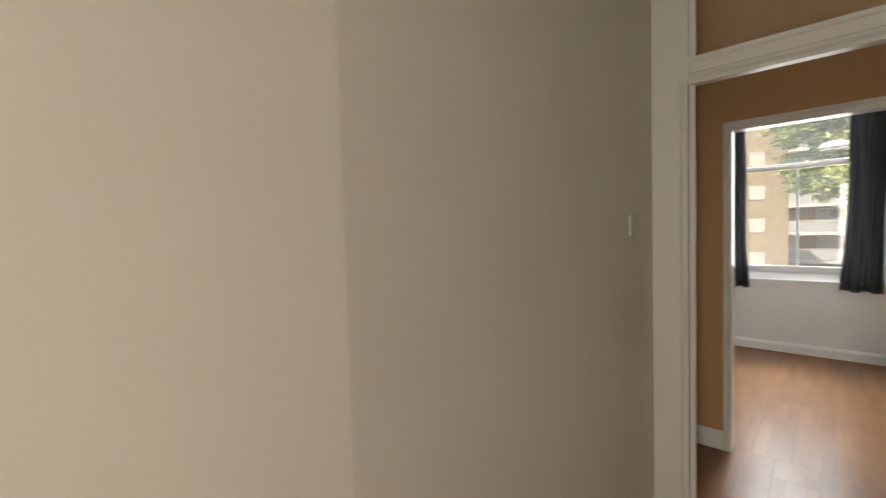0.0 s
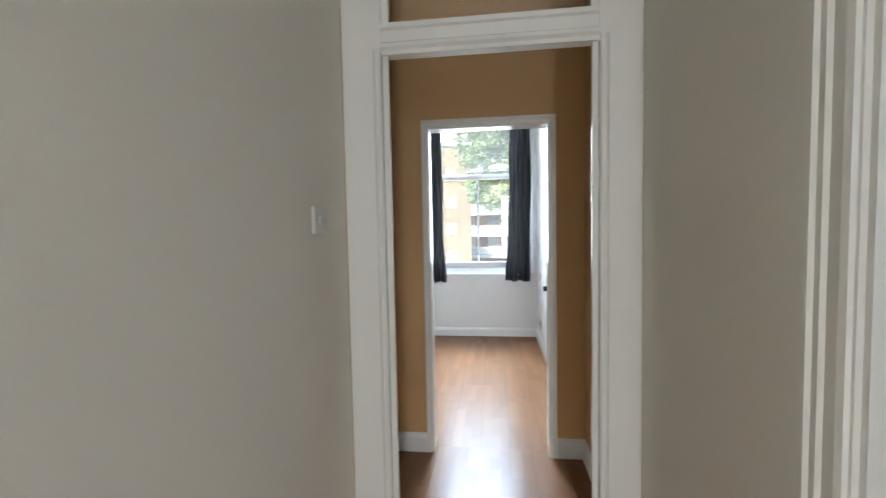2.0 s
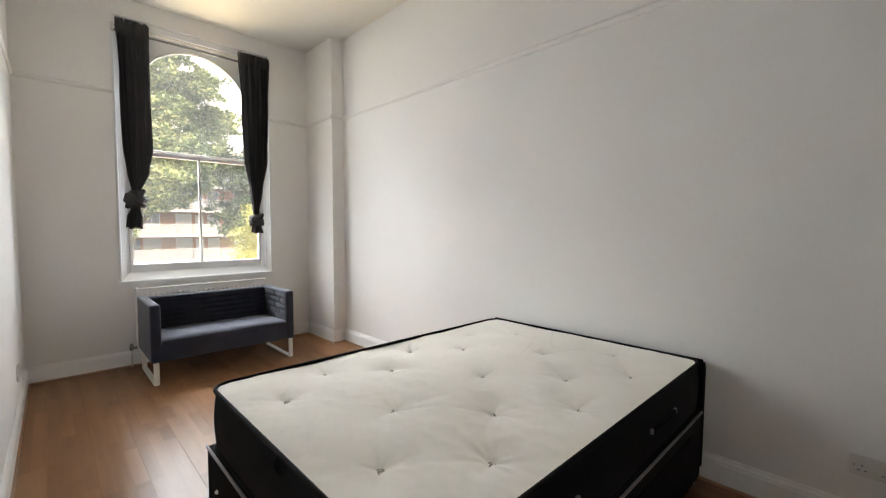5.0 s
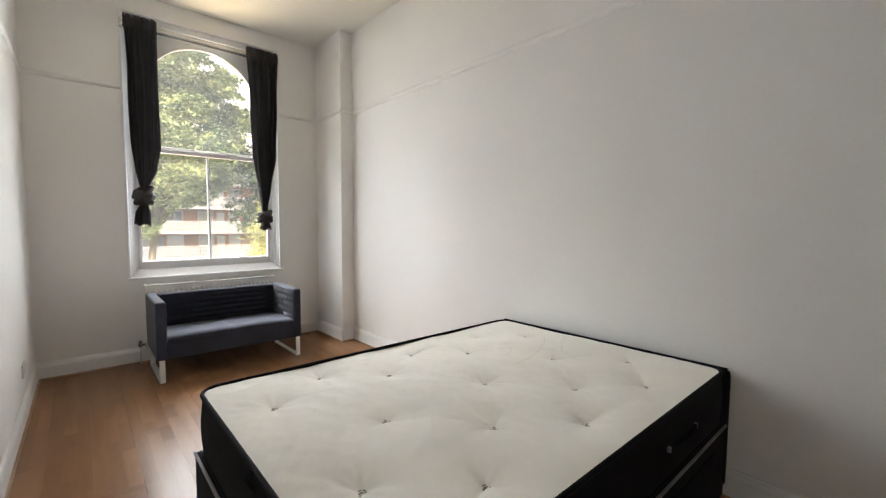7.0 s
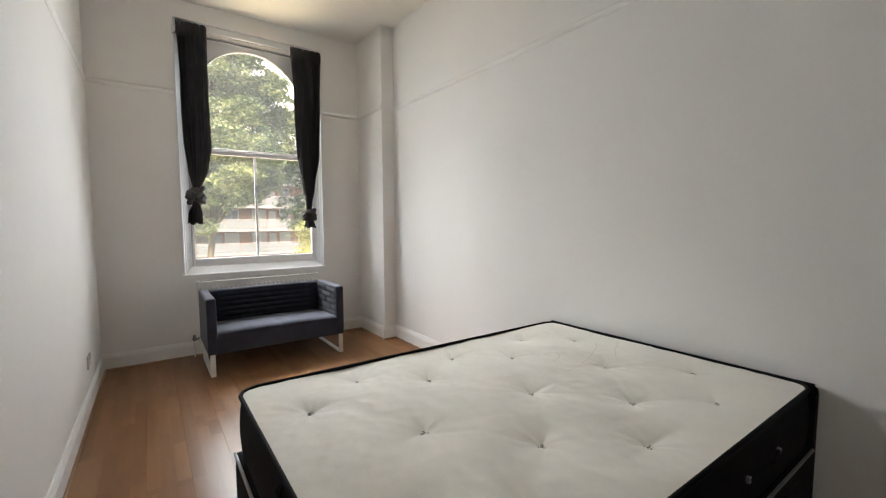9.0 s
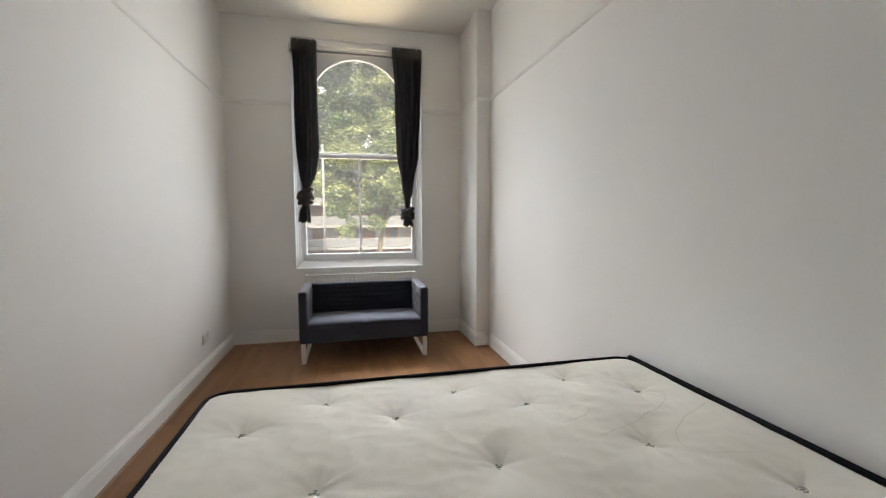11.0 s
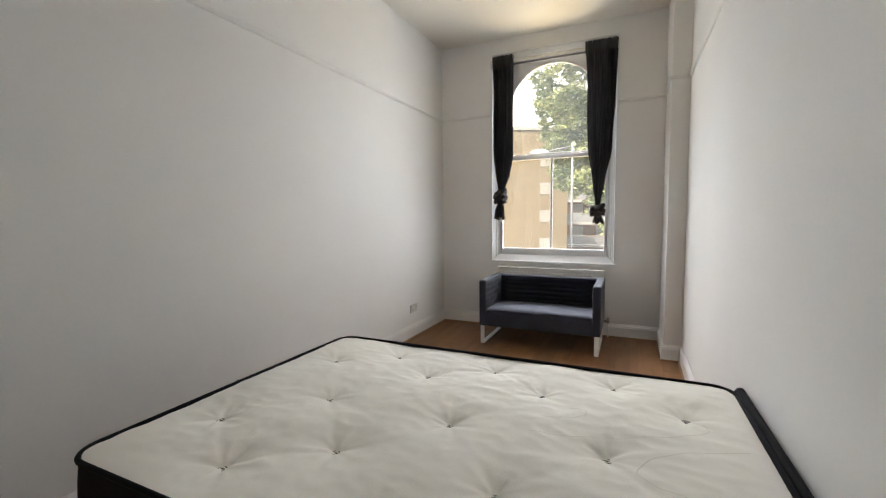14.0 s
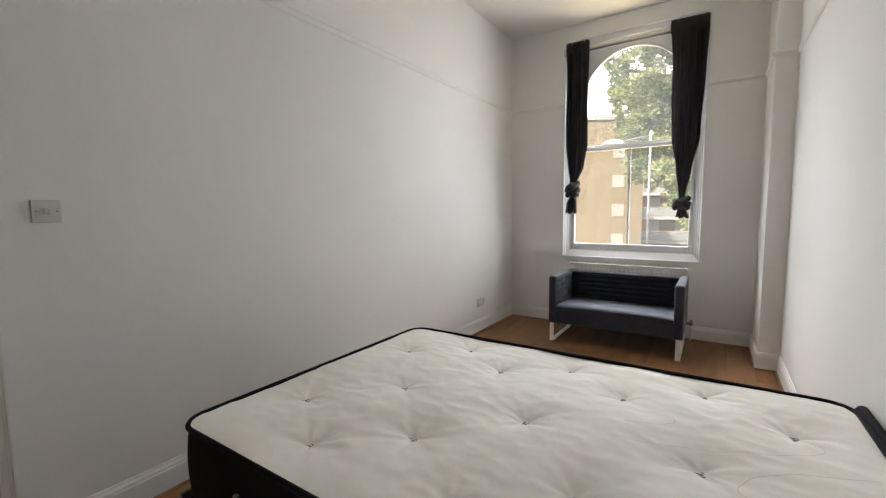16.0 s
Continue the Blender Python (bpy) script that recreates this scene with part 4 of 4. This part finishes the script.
for x0, x1 in ((1.83, 2.09), (2.67, 2.94)):
    bm = bmesh.new()
    tube(bm, [(x0 + (x1 - x0) * k / 10, BY0 - 0.014 - 0.016 * math.sin(math.pi * k / 10), 0.512 + 0.006 * math.sin(math.pi * k / 10)) for k in range(11)], 0.008, 8)
    h = part("handle", bm, BLACK_CLOTH, mattress, "black cloth carrying handle")
    for x in (x0, x1):
        bm = bmesh.new()
        soft_box(bm, x - 0.009, x + 0.009, BY0 - 0.021, BY0 - 0.009, 0.502, 0.522, 0.003)
        part("handle_anchor", bm, GUNMETAL, h)
bm = bmesh.new()
for k, (dy, h) in enumerate(((0.0, 0.016), (0.016, 0.010), (0.03, 0.004))):
    tube(bm, [(BX0 - 0.008, 2.30 + dy, ZT - 0.05), (BX0 - 0.022, 2.303 + dy, ZT - 0.02), (BX0 - 0.012, 2.306 + dy, ZT + h - 0.01), (BX0 - 0.003, 2.312 + dy, ZT - 0.005)], [0.004, 0.006, 0.005, 0.003], 7)
part("torn_edge", bm, BLACK_CLOTH, mattress, "frayed bit of black edging")
for p0, p1, p2, p3 in (((2.70, 2.38), (3.05, 2.45), (3.34, 2.62), (3.20, 2.68)), ((3.32, 2.515), (2.98, 2.38), (2.92, 2.25), (3.18, 2.21)), ((2.72, 2.495), (2.88, 2.52), (2.90, 2.62), (2.80, 2.60))):
    # a loose loop of faded pen
    bm = bmesh.new()
    pts = []
    for k in range(41):
        f = k / 40
        q = (Vector(p0) * (1 - f) ** 3 + 3 * Vector(p1) * f * (1 - f) ** 2 + 3 * Vector(p2) * f * f * (1 - f) + Vector(p3) * f ** 3)
        x, y = q.x + 0.002 * math.sin(k * 0.7), q.y + 0.002 * math.sin(k * 0.9 + 1)
        pts.append(Vector((x, y, top_height(x, y) + 0.0006)))
    edges = []
    for k, p in enumerate(pts):
        d = (pts[min(k + 1, 40)] - pts[max(k - 1, 0)]).normalized()
        side = Vector((-d.y, d.x, 0)) * 0.0010
        edges.append((bm.verts.new(p - side), bm.verts.new(p + side)))
    for (a, b), (c, d) in zip(edges, edges[1:]):
        bm.faces.new((a, c, d, b)).smooth = True
    for f in bm.faces:
        f.normal_update()
    part("pen_mark", bm, PENCIL, mattress)

# ---- sofa ----
SX0, SX1, SY0, SY1 = 1.568, 2.757, 5.115, 5.765
sofa = thing("sofa", ((SX0 + SX1) / 2, (SY0 + SY1) / 2, 0), "small charcoal fabric two-seat sofa on white metal legs", "sofa")


def quilted(name, parent, n_u, n_v, place, depth, offset_rows):
    """A padded face of n_v rows of pads, each a part; place maps (u, v, out) to a point."""
    for j in range(n_v):
        shift = 0.5 if offset_rows and j % 2 else 0.0
        cells = [(max(0, (i - shift) / n_u), min(1, (i + 1 - shift) / n_u)) for i in range(n_u + (1 if shift else 0))]
        for u0, u1 in cells:
            if u1 - u0 < 0.02:
                continue
            k, q = 10, 6
            bm = bmesh.new()
            pts = [[bm.verts.new(place(u0 + (u1 - u0) * a / k, (j + b / q) / n_v, depth * (math.sin(math.pi * a / k) ** 0.55) * (math.sin(math.pi * b / q) ** 0.75) if 0 < a < k and 0 < b < q else 0)) for b in range(q + 1)] for a in range(k + 1)]
            for a in range(k):
                for b in range(q):
                    bm.faces.new((pts[a][b], pts[a + 1][b], pts[a + 1][b + 1], pts[a][b + 1])).smooth = True
            bmesh.ops.solidify(bm, geom=bm.faces[:], thickness=0.002)
            part(name, bm, SOFA_CLOTH, parent)


bm = bmesh.new()
soft_box(bm, SX0 + 0.06, SX1 - 0.06, SY0 + 0.004, SY1 - 0.05, 0.185, 0.335, 0.02, 3)
part("seat_frame", bm, SOFA_CLOTH, sofa)
bm = bmesh.new()
SA, SB = SX0 + 0.078, SX1 - 0.078
rows = []
for j in range(17):
    v = j / 16
    row = []
    for i in range(41):
        u = i / 40
        x, y = SA + (SB - SA) * u, SY0 + 0.002 + (SY1 - 0.12 - SY0) * v
        z = 0.372 - 0.02 * v + 0.012 * math.sin(math.pi * u) ** 0.5 + 0.005 * noise.noise(Vector((x * 6, y * 6, 1)))
        z -= 0.022 * max(0, 1 - v * 12) + 0.006 * math.exp(-((u - 0.5) / 0.02) ** 2)
        row.append(bm.verts.new((x, y, z)))
    rows.append(row)
low = [[bm.verts.new((v.co.x, v.co.y, 0.33)) for v in row] for row in rows]
for A in (rows, low):
    for r0, r1 in zip(A, A[1:]):
        for i in range(40):
            bm.faces.new((r0[i], r0[i + 1], r1[i + 1], r1[i])).smooth = True
for i in range(40):
    bm.faces.new((rows[0][i], rows[0][i + 1], low[0][i + 1], low[0][i]))
    bm.faces.new((rows[-1][i], rows[-1][i + 1], low[-1][i + 1], low[-1][i]))
part("seat_cushion", bm, SOFA_CLOTH, sofa, "worn charcoal seat cushion")
bm = bmesh.new()
soft_box(bm, SX0 + 0.07, SX1 - 0.07, SY1 - 0.09, SY1, 0.185, 0.655, 0.022, 4)
back = part("backrest", bm, SOFA_CLOTH, sofa, "backrest with stitched channels")
quilted("channel", back, 1, 6, lambda u, v, o: (SA + 0.006 + (SB - SA - 0.012) * u, SY1 - 0.09 - 0.004 - o - 0.03 * (1 - v), 0.35 + 0.29 * v), 0.008, False)
for x0, x1, face, s in ((SX0, SX0 + 0.075, SX0 + 0.075, 1), (SX1 - 0.075, SX1, SX1 - 0.075, -1)):
    bm = bmesh.new()
    soft_box(bm, x0, x1, SY0, SY1, 0.185, 0.665, 0.018, 4)
    arm = part("arm", bm, SOFA_CLOTH, sofa)
    quilted("pad", arm, 2, 5, lambda u, v, o: (face + s * (0.001 + o), SY0 + 0.02 + 0.53 * u, 0.36 + 0.285 * v), 0.006, True)
for x in (SX0 + 0.035, SX1 - 0.035):
    bm = bmesh.new()
    def bar(y0, y1, z0, z1):
        soft_box(bm, x - 0.02, x + 0.02, y0, y1, z0, z1, 0.004)
    bar(SY0 + 0.006, SY0 + 0.020, 0.0, 0.19)
    bar(SY0 + 0.020, SY1 - 0.05, 0.0, 0.014)
    bar(SY1 - 0.05, SY1 - 0.036, 0.0, 0.19)
    part("leg", bm, SOFA_LEG, sofa, "white metal loop leg")

# ---- radiator ----
rad = thing("radiator", (2.153, 5.83, 0.12), "white panel radiator under the window, behind the sofa", "radiator")
bm = bmesh.new()
soft_box(bm, 1.572, 2.735, 5.792, 5.806, 0.13, 0.715, 0.005)
panel = part("panel", bm, RADIATOR, rad)
for k in range(26):
    x = 1.60 + k * (2.705 - 1.60) / 25
    bm = bmesh.new()
    soft_box(bm, x - 0.011, x + 0.011, 5.787, 5.796, 0.17, 0.68, 0.004)
    part("ridge", bm, RADIATOR, panel)
bm = bmesh.new()
soft_box(bm, 1.568, 2.739, 5.788, 5.872, 0.712, 0.73, 0.004)
part("top_grille", bm, RADIATOR, rad)
# dark pads laid on the grille in place of shaded slots
bm = bmesh.new()
for k in range(46):
    x = 1.60 + k * (2.705 - 1.60) / 45
    soft_box(bm, x - 0.007, x + 0.007, 5.80, 5.86, 0.7295, 0.7312, 0.0005, 1)
part("grille_slot_pad", bm, DARK, rad)
for x in (1.568, 2.733):
    bm = bmesh.new()
    soft_box(bm, x, x + 0.006, 5.79, 5.872, 0.13, 0.715, 0.002)
    part("side_cover", bm, RADIATOR, rad)
for x, o in ((1.525, 1), (2.79, -1)):
    bm = bmesh.new()
    tube(bm, [(x, 5.83, -0.005), (x, 5.83, 0.17), (x + o * 0.03, 5.83, 0.19)], 0.0075, 10)
    v = part("pipe", bm, SOFA_LEG, rad)
    bm = bmesh.new()
    lathe(bm, [(0.010, 0), (0.016, 0.006), (0.017, 0.03), (0.013, 0.034), (0.013, 0.058), (0.006, 0.062)], (x, 5.83, 0.155), 16)
    tube(bm, [(x - 0.016, 5.83, 0.176), (x + o * 0.05, 5.83, 0.176)], [0.015, 0.011], 12)
    part("valve", bm, GUNMETAL, v, "dull grey metal radiator valve")

# ---- street outside ----
GZ = -3.2
solid("ground", boxes((-400, 400, 6.3, 600, GZ - 0.5, GZ)), PAVING, "pale paving that stretches away", "ground")
solid("road", boxes((-200, 200, 9.0, 16.0, GZ - 0.1, GZ + 0.004)), ASPHALT, "grey asphalt street", "road")
solid("kerb", boxes((-200, 200, 8.85, 9.0, GZ - 0.1, GZ + 0.12), (-200, 200, 16.0, 16.15, GZ - 0.1, GZ + 0.12)), CONCRETE, "pale concrete kerbs", "kerb")
solid("lawn", boxes((-60, 60, 16.15, 30, GZ - 0.1, GZ + 0.03)), GRASS, "rough grass verge", "lawn", kind="stuff")


def far_window(name, parent, x, y, z, w, h, m, bars=1, blind=False):
    """A window in a far wall: frame, glass set back, glazing bars. m maps wall to world."""
    bm = bmesh.new()
    t = 0.07
    for q in ((x - w / 2, x + w / 2, z, z + t), (x - w / 2, x + w / 2, z + h - t, z + h), (x - w / 2, x - w / 2 + t, z, z + h), (x + w / 2 - t, x + w / 2, z, z + h)):
        box(bm, q[0], q[1], y - 0.06, y + 0.02, q[2], q[3])
    for k in range(bars):
        bx = x - w / 2 + w * (k + 1) / (bars + 1)
        box(bm, bx - 0.03, bx + 0.03, y - 0.05, y + 0.02, z, z + h)
    bm.transform(m)
    win = part("window", bm, FRAME_WHITE, parent)
    bm = boxes((x - w / 2 + t, x + w / 2 - t, y - 0.03, y + 0.01, z + t, z + h - t))
    bm.transform(m)
    part("pane", bm, NET if blind else FAR_GLASS, win)
    return win


# glowing backdrop added so that the sky past the flats goes white
SKY_GLOW = bpy.data.materials.new("sky_glow_white")
SKY_GLOW.use_nodes = True
_h = SKY_GLOW.node_tree.nodes["Principled BSDF"]
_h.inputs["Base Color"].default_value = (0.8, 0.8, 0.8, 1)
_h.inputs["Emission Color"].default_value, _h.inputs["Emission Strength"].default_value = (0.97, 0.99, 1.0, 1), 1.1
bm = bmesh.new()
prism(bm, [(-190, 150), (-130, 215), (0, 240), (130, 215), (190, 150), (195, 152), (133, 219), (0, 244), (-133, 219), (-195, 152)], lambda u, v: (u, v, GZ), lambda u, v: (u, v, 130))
solid("backdrop", bm, SKY_GLOW, "glowing white backdrop that stands in for the bright sky", "backdrop")

# brick end block, turned a little from the street
flats = thing("brick_building", (-5, 36, GZ), "plain yellow brick block of flats with small white windows", "building")
M = Matrix.Translation((-1.85, 37.0, 0)) @ Matrix.Rotation(radians(30), 4, "Z")
bm = boxes((-6.6, 0, 0, 9, GZ, 8.25))
bm.transform(M)
w = part("wall", bm, YELLOW_BRICK, flats)
bm = boxes((-6.75, 0.12, -0.12, 9.1, 8.25, 8.5))
bm.transform(M)
part("roof", bm, CONCRETE, flats, "pale concrete roof edge")
for z in (-1.55, 0.78, 3.05, 5.35):
    far_window("window", flats, -1.9, 0, z, 0.9, 0.95, M, 1, True)
# balconies on the end of the same block
for z in (-2.2, 0.1, 2.4, 4.7, 7.0):
    bm = boxes((-9.0, -6.6, 0.3, 3.0, z - 0.2, z))
    bm.transform(M)
    b_ = part("balcony", bm, CONCRETE, flats)
    bm = boxes((-9.0, -6.62, 0.3, 0.38, z, z + 0.95))
    bm.transform(M)
    part("balcony_panel", bm, PANEL, b_)

# long block with balcony decks
block = thing("apartment_block", (12, 54, GZ), "red brick apartment block with long grey balcony decks", "building")
part("wall", boxes((-4.5, 40, 53.0, 64, GZ, 9.4)), RED_BRICK, block)
part("roof", boxes((-4.7, 40.2, 52.6, 64.2, 9.4, 9.75)), CONCRETE, block)
rng = random.Random(11)
for s in range(5):
    z = -2.18 + s * 2.63
    deck = part("balcony", boxes((-4.5, 40, 51.5, 53.0, z - 0.28, z)), CONCRETE, block, "pale concrete deck edge")
    bm = bmesh.new()
    for k in range(32):
        x = -4.45 + k * 1.39
        box(bm, x, x + 1.33, 51.58, 51.63, z + 0.04, z + 0.98)
    part("balcony_panel", bm, PANEL, deck, "grey balcony panels")
    bm = bmesh.new()
    tube(bm, [(-4.5, 51.6, z + 1.05), (40, 51.6, z + 1.05)], 0.03, 6)
    part("handrail", bm, FRAME_WHITE, deck)
    for k in range(15):
        x = -2.8 + k * 2.9
        if x < 38:
            far_window("window", block, x, 52.96, z + (1.0 if k % 3 else 0.75), 1.5 if k % 3 else 1.2, 1.2 if k % 3 else 1.4, Matrix(), 1, rng.random() < 0.6)
            if k % 2:
                bm = boxes((x + 1.1, x + 1.9, 52.9, 53.02, z, z + 2.05))
                part("door", bm, FRAME_WHITE if k % 4 == 1 else FAR_GLASS, block)
garden_wall = solid("boundary_wall", boxes((-40, 40, 40.0, 40.25, GZ, -2.35)), CONCRETE, "low pale boundary wall before the flats", "wall")

# street lamp with its arm
post = thing("street_lamp", (1.3, 14.6, GZ), "grey steel street lamp with a white lantern on a side arm", "street lamp")
bm = bmesh.new()
tube(bm, [(1.3, 14.6, GZ), (1.3, 14.6, -1.8)], 0.075, 12)
part("base", bm, GALVANISED, post)
bm = bmesh.new()
tube(bm, [(1.3, 14.6, -1.8), (1.3, 14.6, 3.58)], 0.032, 12)
part("pole", bm, GALVANISED, post)
bm = bmesh.new()
tube(bm, [(1.3, 14.6, 3.45), (0.85, 14.6, 3.39), (0.55, 14.6, 3.33)], 0.024, 10)
tube(bm, [(1.3, 14.6, 3.18), (0.9, 14.6, 3.33)], 0.016, 8)
part("arm", bm, GALVANISED, post)
bm = bmesh.new()
b2 = bmesh.new()
bmesh.ops.create_icosphere(b2, subdivisions=3, radius=1)
for v in b2.verts:
    v.co = Vector((v.co.x * 0.33, v.co.y * 0.15, max(v.co.z, -0.25) * 0.15))
for f in b2.faces:
    f.smooth = True
join(bm, b2, Matrix.Translation((0.28, 14.6, 3.29)))
lan = part("lantern", bm, LANTERN, post, "white plastic lantern hood")
part("lens", boxes((0.02, 0.5, 14.48, 14.72, 3.205, 3.245)), FAR_GLASS, lan)


# ---- trees ----
def tree(name, at, height, trunk_r, clumps, leaf, leaves, size, seed, label, lean=0.0):
    """A tapered trunk with limbs that reach the clumps of small leaves given as (x, y, z, radius)."""
    rng = random.Random(seed)
    th = thing(name, at, label, "tree")
    x, y, z = at
    bm = bmesh.new()
    fork = Vector((x + lean, y, z + height * 0.42))
    tube(bm, [(x, y, z), (x + lean * 0.2, y, z + height * 0.12), (x + lean * 0.6, y, z + height * 0.28), fork], [trunk_r * 1.3, trunk_r, trunk_r * 0.85, trunk_r * 0.7], 12)
    part("trunk", bm, BARK, th)
    bm = bmesh.new()
    for cx, cy, cz, cr in clumps[::3]:
        c = Vector((cx, cy, cz))
        mid = fork.lerp(c, 0.5) + Vector((rng.uniform(-0.3, 0.3), rng.uniform(-0.3, 0.3), rng.uniform(-0.1, 0.4)))
        tube(bm, [fork - Vector((0, 0, 0.3)), mid, c], [trunk_r * 0.36, trunk_r * 0.2, trunk_r * 0.06], 6)
        for _ in range(4):
            d = Vector((rng.gauss(0, 1), rng.gauss(0, 1), rng.gauss(0, 0.8))).normalized()
            tube(bm, [mid.lerp(c, 0.6), c + d * cr * 0.8], [trunk_r * 0.1, trunk_r * 0.03], 5)
    part("limbs", bm, BARK, th)
    total = sum(r ** 2 for *_, r in clumps)
    verts, faces = [], []
    for cx, cy, cz, cr in clumps:
        twigs = []
        for _ in range(max(6, int(26 * cr))):
            d = Vector((rng.gauss(0, 1), rng.gauss(0, 1), rng.gauss(0, 1))).normalized() * cr * rng.uniform(0.45, 1.12)
            twigs.append(Vector((cx, cy, cz)) + Vector((d.x, d.y, d.z * 0.8)))
        for _ in range(int(leaves * cr ** 2 / total)):
            p = rng.choice(twigs) + Vector((rng.gauss(0, 0.17), rng.gauss(0, 0.17), rng.gauss(0, 0.12)))
            a = Vector((rng.gauss(0, 1), rng.gauss(0, 1), rng.gauss(-0.2, 0.6))).normalized()
            b = a.cross(Vector((rng.gauss(0, 0.5), rng.gauss(0, 0.5), 1))).normalized()
            s = size * rng.uniform(0.6, 1.3)
            n = a.cross(b) * s * 0.16
            i = len(verts)
            verts += [p - a * s, p - b * s * 0.55 + n, p + a * s, p + b * s * 0.55 + n]
            faces += [(i, i + 1, i + 2), (i, i + 2, i + 3)]
    me = bpy.data.meshes.new("crown")
    me.from_pydata([tuple(v) for v in verts], [], faces)
    me.materials.append(leaf)
    ob = new("crown", me)
    ob.parent, ob.matrix_parent_inverse = th, Matrix.Translation(-th.location)
    return th


rng = random.Random(21)
clumps = []
for k in range(135):
    # a tall crown, widest a third of the way up and leaning to the west at the top
    h, a = rng.uniform(0, 1), rng.uniform(0, math.tau)
    wide = (2.4 + 3.1 * math.sin(math.pi * min(1, 0.2 + h * 0.72))) * math.sqrt(rng.uniform(0.12, 1))
    clumps.append((3.5 - 0.7 * h + wide * math.cos(a), 28.0 + wide * math.sin(a) * 0.75, 3.0 + 10.8 * h, rng.uniform(0.7, 1.35)))
clumps += [(-0.6, 27, 3.6, 0.9), (0.5, 26.6, 3.0, 0.9), (1.6, 26.4, 1.9, 0.8), (2.1, 26.4, 0.7, 0.6), (2.8, 26.6, 2.2, 0.8), (3.6, 26.5, 1.0, 0.5), (4.3, 26.6, 2.6, 0.9), (5.6, 26.8, 2.9, 0.9), (7.2, 27.2, 4.0, 1.0), (8.0, 27.4, 5.6, 1.0), (7.9, 27.4, 7.0, 0.9), (-1.0, 27.2, 6.0, 1.0), (-0.9, 27.4, 8.0, 0.9), (3.9, 26.4, 6.8, 1.2), (3.2, 26.6, 7.1, 1.1), (4.6, 26.6, 7.9, 1.1), (2.4, 26.6, 10.8, 1.2), (1.6, 26.8, 9.4, 1.1), (3.4, 26.8, 9.6, 1.2)]
tree("tree", (3.7, 27.6, GZ), 10.5, 0.19, clumps, LEAF, 230000, 0.115, 3, "tall leafy street tree with a slim trunk", 0.5)
rng = random.Random(5)
tree("shrub", (5.75, 14.3, GZ), 4.6, 0.06, [(5.75 + rng.uniform(-0.5, 0.5), 14.3 + rng.uniform(-0.45, 0.45), GZ + 0.6 + 4.5 * k / 22, 0.52 - 0.012 * k) for k in range(22)],
     LEAF_GOLD, 42000, 0.04, 8, "upright golden-leaved shrub by the pavement")
rng = random.Random(9)
tree("tree", (10.2, 29.0, GZ), 9.0, 0.16, [(10.2 + rng.uniform(-2.2, 2.2), 29 + rng.uniform(-1.6, 1.6), 1.0 + 6.5 * rng.random(), rng.uniform(0.7, 1.2)) for k in range(20)],
     LEAF_DARK, 9000, 0.14, 12, "darker tree further off before the flats", 0.2)

# ---- floor boards ----
BOARD, LONG, GAP = 0.193, 1.285, 0.0006
board_meshes = {}


def board_mesh(length, width):
    key = (round(length, 3), round(width, 3))
    if key not in board_meshes:
        bm = bmesh.new()
        e = 0.0004
        x1, y1 = key[1] - GAP, key[0] - GAP
        lo = [bm.verts.new(p) for p in ((0, 0, -0.009), (x1, 0, -0.009), (x1, y1, -0.009), (0, y1, -0.009))]
        mid = [bm.verts.new(p) for p in ((0, 0, -e * 0.6), (x1, 0, -e * 0.6), (x1, y1, -e * 0.6), (0, y1, -e * 0.6))]
        hi = [bm.verts.new(p) for p in ((e, e, 0), (x1 - e, e, 0), (x1 - e, y1 - e, 0), (e, y1 - e, 0))]
        for A, B in ((lo, mid), (mid, hi)):
            for i in range(4):
                bm.faces.new((A[i], A[(i + 1) % 4], B[(i + 1) % 4], B[i]))
        bm.faces.new(hi)
        board_meshes[key] = mesh("plank", bm, LAMINATE)
    return board_meshes[key]


def lay(x0, x1, y0, y1, shift):
    """Boards along y, broken in thirds from row to row."""
    x, r = x0, 0
    while x < x1 - 0.005:
        w = min(BOARD, x1 - x)
        y = y0
        first = LONG * (((r * 0.37 + shift) % 1.0) * 0.75 + 0.25)
        while y < y1 - 0.02:
            length = min(first if y == y0 else LONG, y1 - y)
            ob = new("plank", board_mesh(length, w))
            ob.location = (x, y, 0)
            ob.parent = subfloor
            y += length
        x += w
        r += 1


lay(0.76, 3.43, -0.1, FY, 0.1)
lay(-1.9, 0.65, 3.25, FY, 0.4)
lay(-1.2, 0.65, 2.29, 3.25, 0.2)
lay(-0.43, 0.65, -0.4, 2.29, 0.7)
lay(0.65, 0.76, 0.605, 1.378, 0.3)
